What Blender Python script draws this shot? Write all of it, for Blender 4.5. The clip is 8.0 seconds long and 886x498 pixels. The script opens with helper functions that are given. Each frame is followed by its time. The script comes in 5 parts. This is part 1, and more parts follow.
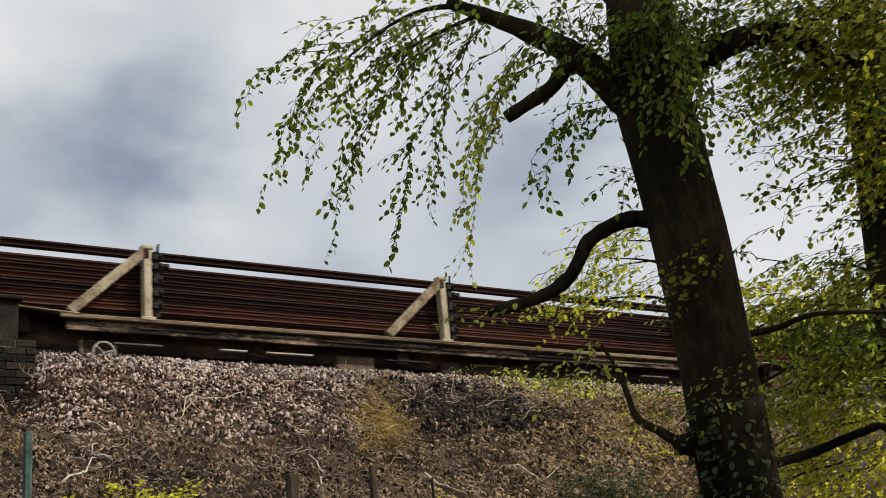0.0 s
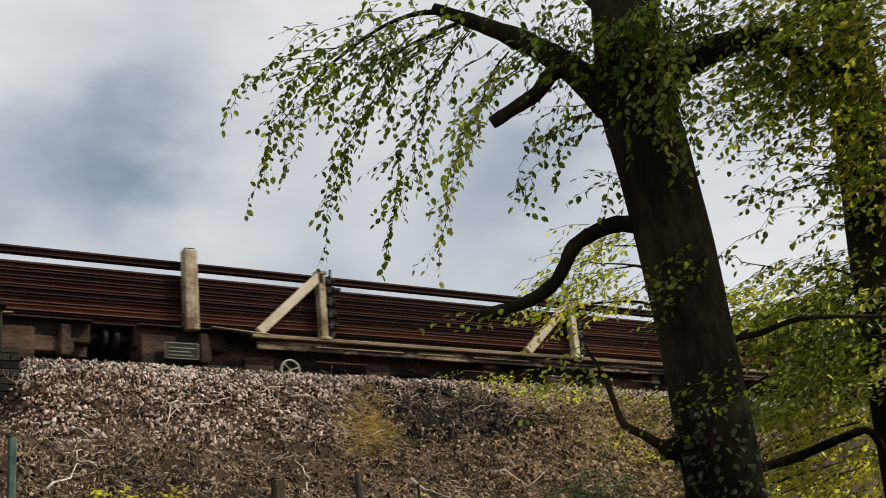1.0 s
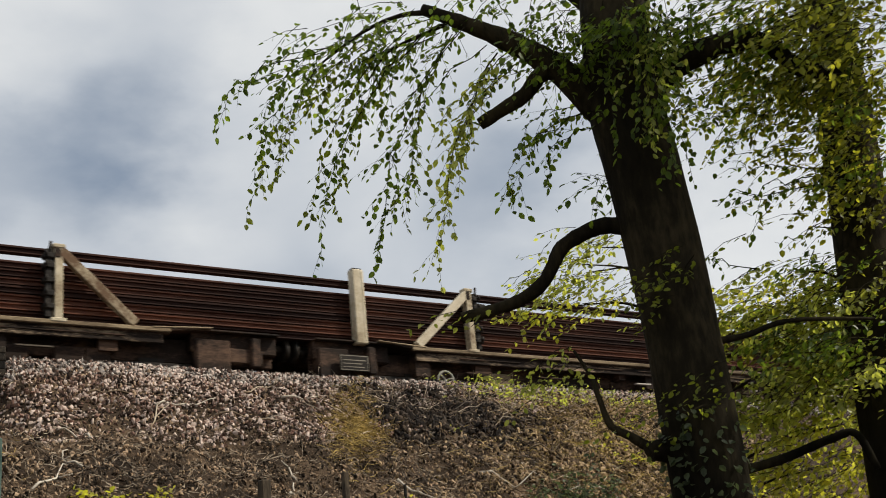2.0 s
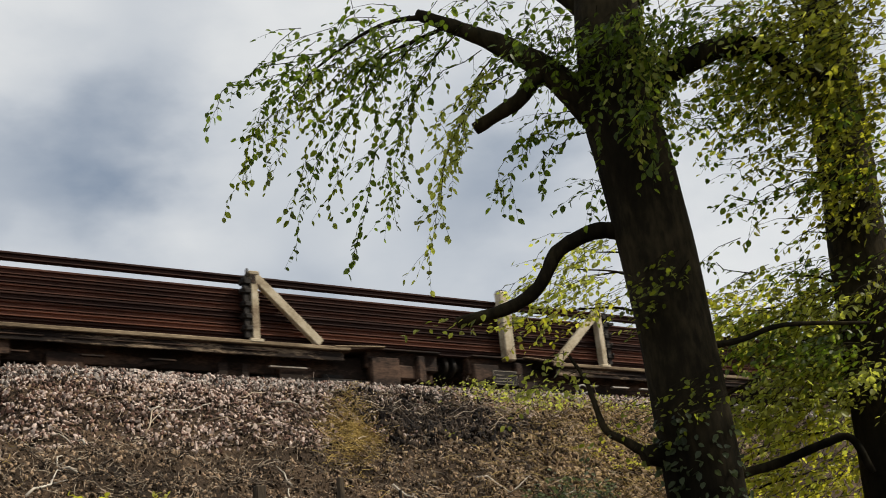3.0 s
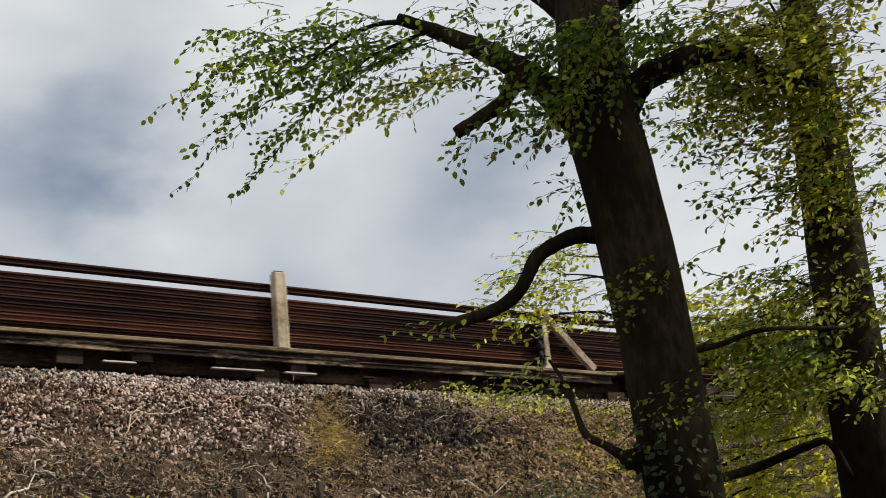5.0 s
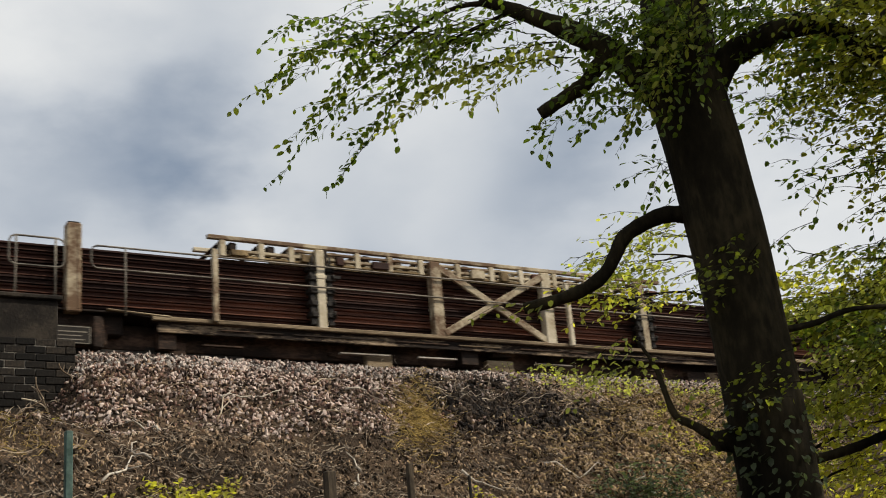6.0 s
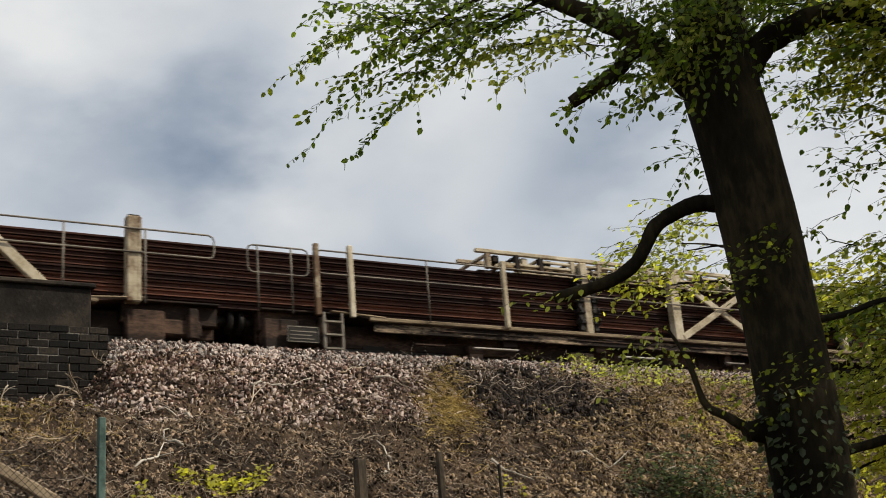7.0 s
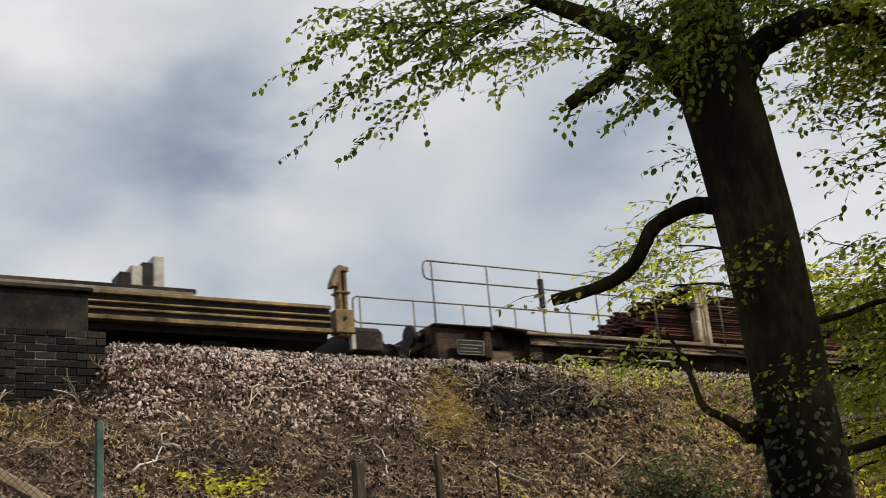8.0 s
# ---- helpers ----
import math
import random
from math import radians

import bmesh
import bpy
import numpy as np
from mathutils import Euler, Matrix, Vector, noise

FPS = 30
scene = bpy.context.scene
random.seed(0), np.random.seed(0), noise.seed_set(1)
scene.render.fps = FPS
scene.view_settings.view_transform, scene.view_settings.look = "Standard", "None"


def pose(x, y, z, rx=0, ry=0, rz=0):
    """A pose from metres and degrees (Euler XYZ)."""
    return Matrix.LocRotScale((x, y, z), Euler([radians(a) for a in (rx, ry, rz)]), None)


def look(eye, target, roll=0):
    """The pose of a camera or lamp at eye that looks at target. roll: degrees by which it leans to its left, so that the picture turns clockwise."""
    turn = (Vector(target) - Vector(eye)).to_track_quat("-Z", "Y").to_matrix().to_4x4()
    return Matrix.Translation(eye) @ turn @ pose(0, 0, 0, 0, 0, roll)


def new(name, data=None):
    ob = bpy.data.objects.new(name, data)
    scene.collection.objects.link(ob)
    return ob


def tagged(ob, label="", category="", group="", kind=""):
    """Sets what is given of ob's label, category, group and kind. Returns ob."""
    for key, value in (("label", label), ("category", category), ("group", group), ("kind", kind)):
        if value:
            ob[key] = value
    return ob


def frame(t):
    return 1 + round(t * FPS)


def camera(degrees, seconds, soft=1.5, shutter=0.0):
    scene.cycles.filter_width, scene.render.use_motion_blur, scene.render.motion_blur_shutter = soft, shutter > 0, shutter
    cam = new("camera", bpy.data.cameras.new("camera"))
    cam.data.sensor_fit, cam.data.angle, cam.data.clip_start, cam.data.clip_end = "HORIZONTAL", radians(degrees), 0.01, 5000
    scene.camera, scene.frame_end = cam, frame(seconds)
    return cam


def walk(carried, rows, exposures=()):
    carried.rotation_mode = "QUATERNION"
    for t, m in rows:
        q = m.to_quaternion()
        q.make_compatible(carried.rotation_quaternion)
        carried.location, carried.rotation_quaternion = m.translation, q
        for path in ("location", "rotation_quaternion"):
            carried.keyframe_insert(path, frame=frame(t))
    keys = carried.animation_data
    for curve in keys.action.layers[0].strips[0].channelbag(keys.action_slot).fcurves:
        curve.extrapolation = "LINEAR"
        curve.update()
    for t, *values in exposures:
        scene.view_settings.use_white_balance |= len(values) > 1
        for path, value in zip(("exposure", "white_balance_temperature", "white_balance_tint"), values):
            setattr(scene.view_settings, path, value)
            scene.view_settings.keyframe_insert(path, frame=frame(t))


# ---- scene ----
cam = camera(39.8, 8.0, 1.0, 0.06)
# seconds, yaw, pitch, roll of a hand-held camera that stands on one spot
PATH = [(0.0, 3.13, 18.88, 5.18), (0.5, 2.72, 19.01, 5.38), (1.0, 2.52, 19.07, 5.45), (1.5, 2.18, 19.0, 5.36), (1.7, 2.03, 19.01, 5.37),
        (3.0, 1.71, 19.27, 5.59), (3.5, 1.72, 19.36, 5.78), (4.0, 1.71, 19.5, 5.96), (4.2, 1.42, 19.6, 5.98), (5.3, 0.75, 19.2, 5.69),
        (5.5, 1.87, 19.12, 5.46), (6.0, 4.85, 18.91, 5.11), (6.5, 5.86, 18.63, 4.7), (7.0, 6.16, 18.5, 4.55),
        (7.5, 6.23, 18.58, 4.55), (8.0, 6.11, 18.63, 4.78)]
walk(cam, [(t, pose(0, 0, 1.6, 90 + p, r, y)) for t, y, p, r in PATH])

# ---------------------------------------------------------------- the railway's own axes: s along the line, w away from the eye, z up
HEAD = radians(54.3)
DIR = Vector((math.sin(HEAD), math.cos(HEAD), 0))
NRM = Vector((-DIR.y, DIR.x, 0))
LINE = Matrix(((DIR.x, NRM.x, 0, 0), (DIR.y, NRM.y, 0, 0), (0, 0, 1, 0), (0, 0, 0, 1)))
SPEED = 22.48
MID = 18.8          # the track's middle
SIDE = -1.3         # the wagon's near side, from its middle
DECK = 7.07
RAILTOP = 5.9


def on_line(s, w, z=0.0):
    return LINE @ Vector((s, w, z))


# ---------------------------------------------------------------- sky and sun
def make_world():
    world = bpy.data.worlds.new("sky")
    scene.world = world
    world.use_nodes = True
    nt = world.node_tree
    nt.nodes.clear()
    N = nt.nodes.new
    out, bg = N("ShaderNodeOutputWorld"), N("ShaderNodeBackground")
    sky = N("ShaderNodeTexSky")
    sky.sky_type, sky.sun_disc = "NISHITA", False
    sky.sun_elevation, sky.sun_rotation = radians(46.4), radians(92.9)
    dim = N("ShaderNodeMix")
    dim.data_type, dim.blend_type = "RGBA", "MULTIPLY"
    dim.inputs[0].default_value = 1
    dim.inputs[7].default_value = (0.1, 0.1, 0.1, 1)
    nt.links.new(sky.outputs[0], dim.inputs[6])
    tc, mp = N("ShaderNodeTexCoord"), N("ShaderNodeMapping")
    mp.inputs["Location"].default_value = CLOUD_AT
    mp.inputs["Scale"].default_value = (1.0, 1.0, 1.9)
    nt.links.new(tc.outputs["Generated"], mp.inputs[0])
    big, fine = N("ShaderNodeTexNoise"), N("ShaderNodeTexNoise")
    big.inputs["Scale"].default_value, big.inputs["Detail"].default_value = 2.6, 3.5
    big.inputs["Roughness"].default_value, big.inputs["Distortion"].default_value = 0.45, 0.35
    fine.inputs["Scale"].default_value, fine.inputs["Detail"].default_value = 9.0, 5.0
    fine.inputs["Roughness"].default_value = 0.5
    for n in (big, fine):
        nt.links.new(mp.outputs[0], n.inputs["Vector"])
    add = N("ShaderNodeMath")
    add.operation = "MULTIPLY_ADD"
    nt.links.new(fine.outputs[0], add.inputs[0])
    add.inputs[1].default_value = 0.22
    calm = N("ShaderNodeMapRange")
    nt.links.new(big.outputs[0], calm.inputs[0])
    for i, v in ((1, 0.2), (2, 0.8), (3, 0.34), (4, 0.66)):
        calm.inputs[i].default_value = v
    nt.links.new(calm.outputs[0], add.inputs[2])
    ramp = N("ShaderNodeValToRGB")
    e = ramp.color_ramp.elements
    e[0].position, e[0].color = 0.42, (0.27, 0.33, 0.42, 1)
    e[1].position, e[1].color = 0.75, (0.84, 0.85, 0.845, 1)
    m = e.new(0.565)
    m.color = (0.56, 0.60, 0.65, 1)
    # the cloud masses that the day has: a way, how wide, how much lighter or darker
    warp = N("ShaderNodeVectorMath")
    warp.operation = "MULTIPLY_ADD"
    nt.links.new(fine.outputs["Color"], warp.inputs[0])
    warp.inputs[1].default_value = (0.12, 0.12, 0.12)
    shift = N("ShaderNodeVectorMath")
    shift.operation = "SUBTRACT"
    nt.links.new(tc.outputs["Generated"], shift.inputs[0])
    shift.inputs[1].default_value = (0.06, 0.06, 0.06)
    nt.links.new(shift.outputs[0], warp.inputs[2])
    last = add.outputs[0]
    for way, wide, much in CLOUDS:
        far = N("ShaderNodeVectorMath")
        far.operation = "DISTANCE"
        nt.links.new(warp.outputs[0], far.inputs[0])
        far.inputs[1].default_value = Vector(way).normalized()
        rng_ = N("ShaderNodeMapRange")
        rng_.interpolation_type = "SMOOTHERSTEP"
        nt.links.new(far.outputs["Value"], rng_.inputs[0])
        for i, v in ((1, 0.0), (2, wide), (3, much), (4, 0.0)):
            rng_.inputs[i].default_value = v
        more = N("ShaderNodeMath")
        nt.links.new(last, more.inputs[0])
        nt.links.new(rng_.outputs[0], more.inputs[1])
        last = more.outputs[0]
    nt.links.new(last, ramp.inputs[0])
    mix = N("ShaderNodeMix")
    mix.data_type = "RGBA"
    mix.inputs[0].default_value = 0.93
    nt.links.new(dim.outputs[2], mix.inputs[6])
    nt.links.new(ramp.outputs[0], mix.inputs[7])
    nt.links.new(mix.outputs[2], bg.inputs[0])
    bg.inputs[1].default_value = 0.98
    nt.links.new(bg.outputs[0], out.inputs[0])


CLOUD_AT = (0.35, 0.1, 0.2)
CLOUDS = [((-0.25, 0.875, 0.4), 0.2, -0.1), ((-0.36, 0.85, 0.4), 0.2, -0.09), ((0.04, 0.924, 0.375), 0.13, -0.12), ((0.14, 0.93, 0.36), 0.1, -0.05), ((-0.316, 0.82, 0.5), 0.16, 0.2), ((-0.4, 0.78, 0.47), 0.15, 0.1),
          ((-0.15, 0.87, 0.475), 0.12, 0.11), ((-0.19, 0.915, 0.355), 0.13, 0.12), ((0.26, 0.915, 0.33), 0.17, 0.06), ((-0.05, 0.88, 0.45), 0.1, 0.05), ((-0.34, 0.89, 0.31), 0.12, 0.12)]
make_world()
sun = new("sun", bpy.data.lights.new("sun", "SUN"))
sun.data.energy, sun.data.angle, sun.data.color = 3.9, radians(1.2), (1.0, 0.92, 0.78)
sun.matrix_world = look(Vector((1.0, -0.05, 1.05)) * 30, (0, 0, 0))


# ---------------------------------------------------------------- materials
def material(name, low, high, rough=0.8, scale=6.0, fine=60.0, bump=0.3, metal=0.0, third=None, spread=0.0, islands=False, clear=0.0,
             stretch=(1, 1, 1), depth=0.02, shine=0.2):
    """Two-scale noise between two or three colours, with relief."""
    m = bpy.data.materials.new(name)
    m.use_nodes = True
    nt = m.node_tree
    N, L = nt.nodes.new, nt.links.new
    b = nt.nodes["Principled BSDF"]
    tc, mp = N("ShaderNodeTexCoord"), N("ShaderNodeMapping")
    mp.inputs["Scale"].default_value = stretch
    L(tc.outputs["Object"], mp.inputs[0])
    a, c = N("ShaderNodeTexNoise"), N("ShaderNodeTexNoise")
    for n, sc, de in ((a, scale, 4), (c, fine, 6)):
        n.inputs["Scale"].default_value, n.inputs["Detail"].default_value, n.inputs["Roughness"].default_value = sc, de, 0.62
        L(mp.outputs[0], n.inputs["Vector"])
    mean = N("ShaderNodeMath")
    mean.operation = "MULTIPLY_ADD"
    L(c.outputs[0], mean.inputs[0])
    mean.inputs[1].default_value = 0.45
    L(a.outputs[0], mean.inputs[2])
    last = mean.outputs[0]
    if spread:
        src = N("ShaderNodeNewGeometry") if islands else N("ShaderNodeObjectInfo")
        more = N("ShaderNodeMath")
        more.operation = "MULTIPLY_ADD"
        L(src.outputs["Random Per Island" if islands else "Random"], more.inputs[0])
        more.inputs[1].default_value = spread
        L(last, more.inputs[2])
        sub = N("ShaderNodeMath")
        sub.operation = "SUBTRACT"
        L(more.outputs[0], sub.inputs[0])
        sub.inputs[1].default_value = spread / 2
        last = sub.outputs[0]
    ramp = N("ShaderNodeValToRGB")
    e = ramp.color_ramp.elements
    e[0].position, e[0].color = 0.50, (*low, 1)
    e[1].position, e[1].color = 0.95, (*high, 1)
    if third:
        e.new(0.72).color = (*third, 1)
    L(last, ramp.inputs[0])
    L(ramp.outputs[0], b.inputs["Base Color"])
    b.inputs["Roughness"].default_value, b.inputs["Metallic"].default_value = rough, metal
    b.inputs["Specular IOR Level"].default_value = shine
    if clear:
        b.inputs["Coat Weight"].default_value = clear
    if bump:
        bp = N("ShaderNodeBump")
        bp.inputs["Strength"].default_value, bp.inputs["Distance"].default_value = bump, depth
        L(mean.outputs[0], bp.inputs["Height"])
        L(bp.outputs[0], b.inputs["Normal"])
    return m


def leaf_material(name, low, high, glow):
    m = bpy.data.materials.new(name)
    m.use_nodes = True
    nt = m.node_tree
    N, L = nt.nodes.new, nt.links.new
    b, out = nt.nodes["Principled BSDF"], nt.nodes["Material Output"]
    geo = N("ShaderNodeNewGeometry")
    ramp = N("ShaderNodeValToRGB")
    e = ramp.color_ramp.elements
    e[0].color, e[1].color = (*low, 1), (*high, 1)
    L(geo.outputs["Random Per Island"], ramp.inputs[0])
    L(ramp.outputs[0], b.inputs["Base Color"])
    b.inputs["Roughness"].default_value = 0.42
    b.inputs["Specular IOR Level"].default_value = 0.4
    tr = N("ShaderNodeBsdfTranslucent")
    hue = N("ShaderNodeMix")
    hue.data_type, hue.blend_type = "RGBA", "MULTIPLY"
    hue.inputs[0].default_value = 1
    hue.inputs[7].default_value = (*glow, 1)
    L(ramp.outputs[0], hue.inputs[6])
    L(hue.outputs[2], tr.inputs[0])
    mix = N("ShaderNodeMixShader")
    mix.inputs[0].default_value = 0.6
    L(b.outputs[0], mix.inputs[1])
    L(tr.outputs[0], mix.inputs[2])
    L(mix.outputs[0], out.inputs[0])
    return m


SOIL = material("soil", (0.014, 0.009, 0.005), (0.13, 0.085, 0.05), 0.95, 1.2, 18, 1.0, third=(0.045, 0.029, 0.017), depth=0.08)
STONE = material("ballast_stone", (0.10, 0.085, 0.075), (0.5, 0.45, 0.4), 0.9, 3, 60, 0.4, third=(0.33, 0.28, 0.24), spread=0.7, islands=True)
OLD_STONE = material("rust_stained_stone", (0.035, 0.022, 0.016), (0.6, 0.48, 0.41), 0.9, 0.9, 60, 0.4, third=(0.21, 0.12, 0.088), spread=0.85, islands=True)
CLOD = material("clod", (0.014, 0.009, 0.005), (0.4, 0.28, 0.18), 0.95, 1.0, 60, 0.5, third=(0.066, 0.043, 0.026), spread=0.8, islands=True)
# near-black earth: the hollow's shadow is put into its colour
HOLLOW_SHADE = material("burnt_earth", (0.008, 0.006, 0.005), (0.09, 0.065, 0.045), 0.95, 3, 60, 0.5, third=(0.022, 0.016, 0.012), spread=0.5, islands=True)
TWIG = material("dead_twig", (0.02, 0.014, 0.009), (0.5, 0.41, 0.31), 0.85, 2, 40, 0.2, third=(0.09, 0.06, 0.038), spread=0.8, islands=True)
PALE_TWIG = material("pale_root_hair", (0.07, 0.048, 0.03), (0.58, 0.48, 0.36), 0.85, 2, 40, 0.0, third=(0.22, 0.16, 0.105), spread=0.8, islands=True)
PALE = material("bleached_root", (0.35, 0.3, 0.24), (0.62, 0.56, 0.47), 0.8, 3, 40, 0.2)
# lighter copy of the clod colours, sunlight on the right bank painted in
SUNLIT_CLOD = material("dry_clod", (0.06, 0.038, 0.02), (0.46, 0.33, 0.19), 0.95, 1.0, 60, 0.5, third=(0.17, 0.115, 0.062), spread=0.8, islands=True)
STRAW = material("dry_grass", (0.14, 0.09, 0.025), (0.55, 0.4, 0.13), 0.8, 3, 40, 0.0, spread=0.5, islands=True)
BRICK = material("engineering_brick", (0.004, 0.0033, 0.0025), (0.05, 0.039, 0.028), 0.85, 2.5, 40, 0.6, third=(0.012, 0.0095, 0.0072), spread=0.35)
PALE_MORTAR = material("pale_mortar", (0.008, 0.007, 0.006), (0.34, 0.31, 0.26), 0.95, 2.2, 40, 0.5, third=(0.035, 0.03, 0.024))
PLASTER = material("sooty_plaster", (0.006, 0.005, 0.004), (0.05, 0.04, 0.029), 0.9, 1.8, 26, 0.5, third=(0.017, 0.0135, 0.0105), depth=0.03)
MORTAR = material("mortar", (0.012, 0.011, 0.01), (0.1, 0.09, 0.075), 0.95, 4, 60, 0.5)
RUST = material("rusty_rail", (0.026, 0.011, 0.008), (0.15, 0.06, 0.036), 0.75, 2.5, 40, 0.25, third=(0.062, 0.025, 0.016), spread=0.5, stretch=(0.12, 1, 1))
STEEL = material("dirty_wagon_steel", (0.008, 0.0055, 0.004), (0.13, 0.075, 0.048), 0.8, 2.2, 30, 0.3, third=(0.025, 0.015, 0.01), stretch=(0.4, 1, 1))
DECKM = material("worn_deck_edge", (0.05, 0.035, 0.022), (0.42, 0.33, 0.21), 0.8, 1.7, 30, 0.3, third=(0.2, 0.145, 0.088), stretch=(0.35, 1, 2))
PATCHY = material("rust_patched_plate", (0.007, 0.005, 0.004), (0.42, 0.31, 0.2), 0.85, 2.6, 26, 0.4, third=(0.022, 0.014, 0.01), stretch=(0.5, 1, 2.2))
CREAM = material("cream_painted_steel", (0.13, 0.075, 0.04), (0.62, 0.54, 0.4), 0.65, 2.2, 22, 0.3, third=(0.44, 0.365, 0.245), spread=0.3)
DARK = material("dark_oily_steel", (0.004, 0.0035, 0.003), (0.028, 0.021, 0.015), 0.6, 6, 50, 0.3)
RAILING = material("galvanised_tube", (0.07, 0.06, 0.05), (0.3, 0.26, 0.2), 0.6, 2, 50, 0.1)
# pale flange colour stands for light caught by the lower flange
LIT_FLANGE = material("bare_steel_flange", (0.1, 0.08, 0.06), (0.6, 0.56, 0.5), 0.6, 1.2, 40, 0.1, third=(0.34, 0.3, 0.25), spread=0.5)
WHITE = material("white_painted_wheel", (0.28, 0.26, 0.22), (0.6, 0.57, 0.5), 0.6, 6, 50, 0.1)
YELLOW = material("faded_yellow_paint", (0.05, 0.03, 0.013), (0.4, 0.28, 0.14), 0.7, 2.0, 24, 0.3, third=(0.2, 0.137, 0.064))
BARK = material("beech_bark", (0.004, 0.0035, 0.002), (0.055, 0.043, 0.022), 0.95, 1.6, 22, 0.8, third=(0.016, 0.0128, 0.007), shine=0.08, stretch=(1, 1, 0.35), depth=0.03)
LEAF = leaf_material("beech_leaf", (0.036, 0.062, 0.01), (0.16, 0.22, 0.032), (2.1, 2.1, 1.0))
# paler leaf: fresh green, with sunlight painted in for the lit boughs
LEAF_LIGHT = leaf_material("fresh_sunlit_leaf", (0.14, 0.165, 0.032), (0.42, 0.44, 0.12), (2.25, 2.2, 1.1))
LEAF_DARK = leaf_material("shaded_beech_leaf", (0.06, 0.08, 0.012), (0.22, 0.26, 0.035), (2.2, 2.1, 1.0))
LEAF_BROWN = leaf_material("bronze_beech_leaf", (0.065, 0.072, 0.012), (0.31, 0.32, 0.05), (2.2, 2.1, 0.9))
LEAF_YEL = leaf_material("yellow_green_leaf", (0.26, 0.26, 0.03), (0.43, 0.42, 0.08), (2.25, 2.2, 1.2))
IVY = leaf_material("ivy_leaf", (0.03, 0.045, 0.02), (0.12, 0.15, 0.075), (1.4, 1.4, 1.0))
FENCEM = material("green_fence_paint", (0.03, 0.06, 0.05), (0.12, 0.18, 0.15), 0.6, 6, 50, 0.2)
OLD_TIMBER = material("pale_dry_timber", (0.1, 0.075, 0.05), (0.4, 0.31, 0.2), 0.85, 2, 40, 0.3, third=(0.24, 0.18, 0.115))
TIMBER = material("weathered_timber", (0.015, 0.012, 0.008), (0.12, 0.09, 0.06), 0.85, 2, 40, 0.4, third=(0.035, 0.027, 0.019), stretch=(1, 1, 0.3))


# ---------------------------------------------------------------- mesh helpers
def part(name, bm, mat, parent=None, label="", m=None):
    """Links a bmesh as one mesh object, under parent if there is one."""
    me = bpy.data.meshes.new(name)
    bm.to_mesh(me)
    bm.free()
    me.materials.append(mat)
    ob = new(name, me)
    if parent:
        ob.parent = parent
    if m is not None:
        ob.matrix_local = m
    return tagged(ob, label)


def again(ob, m):
    """The same mesh once more under the same parent."""
    o = new(ob.name.split(".")[0], ob.data)
    o.parent = ob.parent
    o.matrix_local = m
    return o


def box(bm, x0, x1, y0, y1, z0, z1, bev=0.0, m=None):
    r = bmesh.ops.create_cube(bm, size=1)
    mat = Matrix.Translation(((x0 + x1) / 2, (y0 + y1) / 2, (z0 + z1) / 2)) @ Matrix.Diagonal((x1 - x0, y1 - y0, z1 - z0, 1))
    bmesh.ops.transform(bm, matrix=(m or Matrix()) @ mat, verts=r["verts"])
    if bev:
        es = list({e for v in r["verts"] for e in v.link_edges})
        bmesh.ops.bevel(bm, geom=es, offset=bev, segments=1, affect="EDGES")
    return bm


def boxes(*bs, bev=0.0):
    bm = bmesh.new()
    for b in bs:
        box(bm, *b, bev=bev)
    return bm


def tube(bm, pts, radii, sides=8, cap=True):
    """A tapered tube along points, with its rings square to the way."""
    pts = [Vector(p) for p in pts]
    if not hasattr(radii, "__len__"):
        radii = [radii] * len(pts)
    rings, up = [], None
    for i, p in enumerate(pts):
        d = (pts[min(i + 1, len(pts) - 1)] - pts[max(i - 1, 0)]).normalized()
        if up is None:
            up = d.orthogonal().normalized()
        up = (up - d * up.dot(d)).normalized()
        side = d.cross(up)
        rings.append([bm.verts.new(p + (up * math.cos(a) + side * math.sin(a)) * radii[i])
                      for a in [2 * math.pi * k / sides for k in range(sides)]])
    for a, b in zip(rings, rings[1:]):
        for k in range(sides):
            f = bm.faces.new((a[k], a[(k + 1) % sides], b[(k + 1) % sides], b[k]))
            f.smooth = True
    if cap:
        bm.faces.new(rings[0][::-1])
        bm.faces.new(rings[-1])
    return bm


def smooth_path(ctrl, steps=5):
    """Catmull-Rom through control points."""
    c = [Vector(p) for p in ctrl]
    c = [2 * c[0] - c[1]] + c + [2 * c[-1] - c[-2]]
    out = []
    for i in range(1, len(c) - 2):
        for k in range(steps):
            t = k / steps
            a, b, d, e = c[i - 1], c[i], c[i + 1], c[i + 2]
            out.append(0.5 * ((2 * b) + (d - a) * t + (2 * a - 5 * b + 4 * d - e) * t * t + (3 * b - a - 3 * d + e) * t ** 3))
    out.append(c[-2])
    return out


def mesh_from(name, verts, faces, mat, parent=None, kind="", label="", smooth=False):
    me = bpy.data.meshes.new(name)
    me.from_pydata([tuple(v) for v in verts], [], [tuple(f) for f in faces])
    me.materials.append(mat)
    if smooth:
        me.polygons.foreach_set("use_smooth", [True] * len(me.polygons))
    ob = new(name, me)
    if parent:
        ob.parent = parent
    return tagged(ob, label, kind=kind)


# ---------------------------------------------------------------- the ground: meadow, embankment and ballast shoulder in one sheet
CREST_W, CREST_Z, FOOT_W = 15.6, 5.90, 7.2


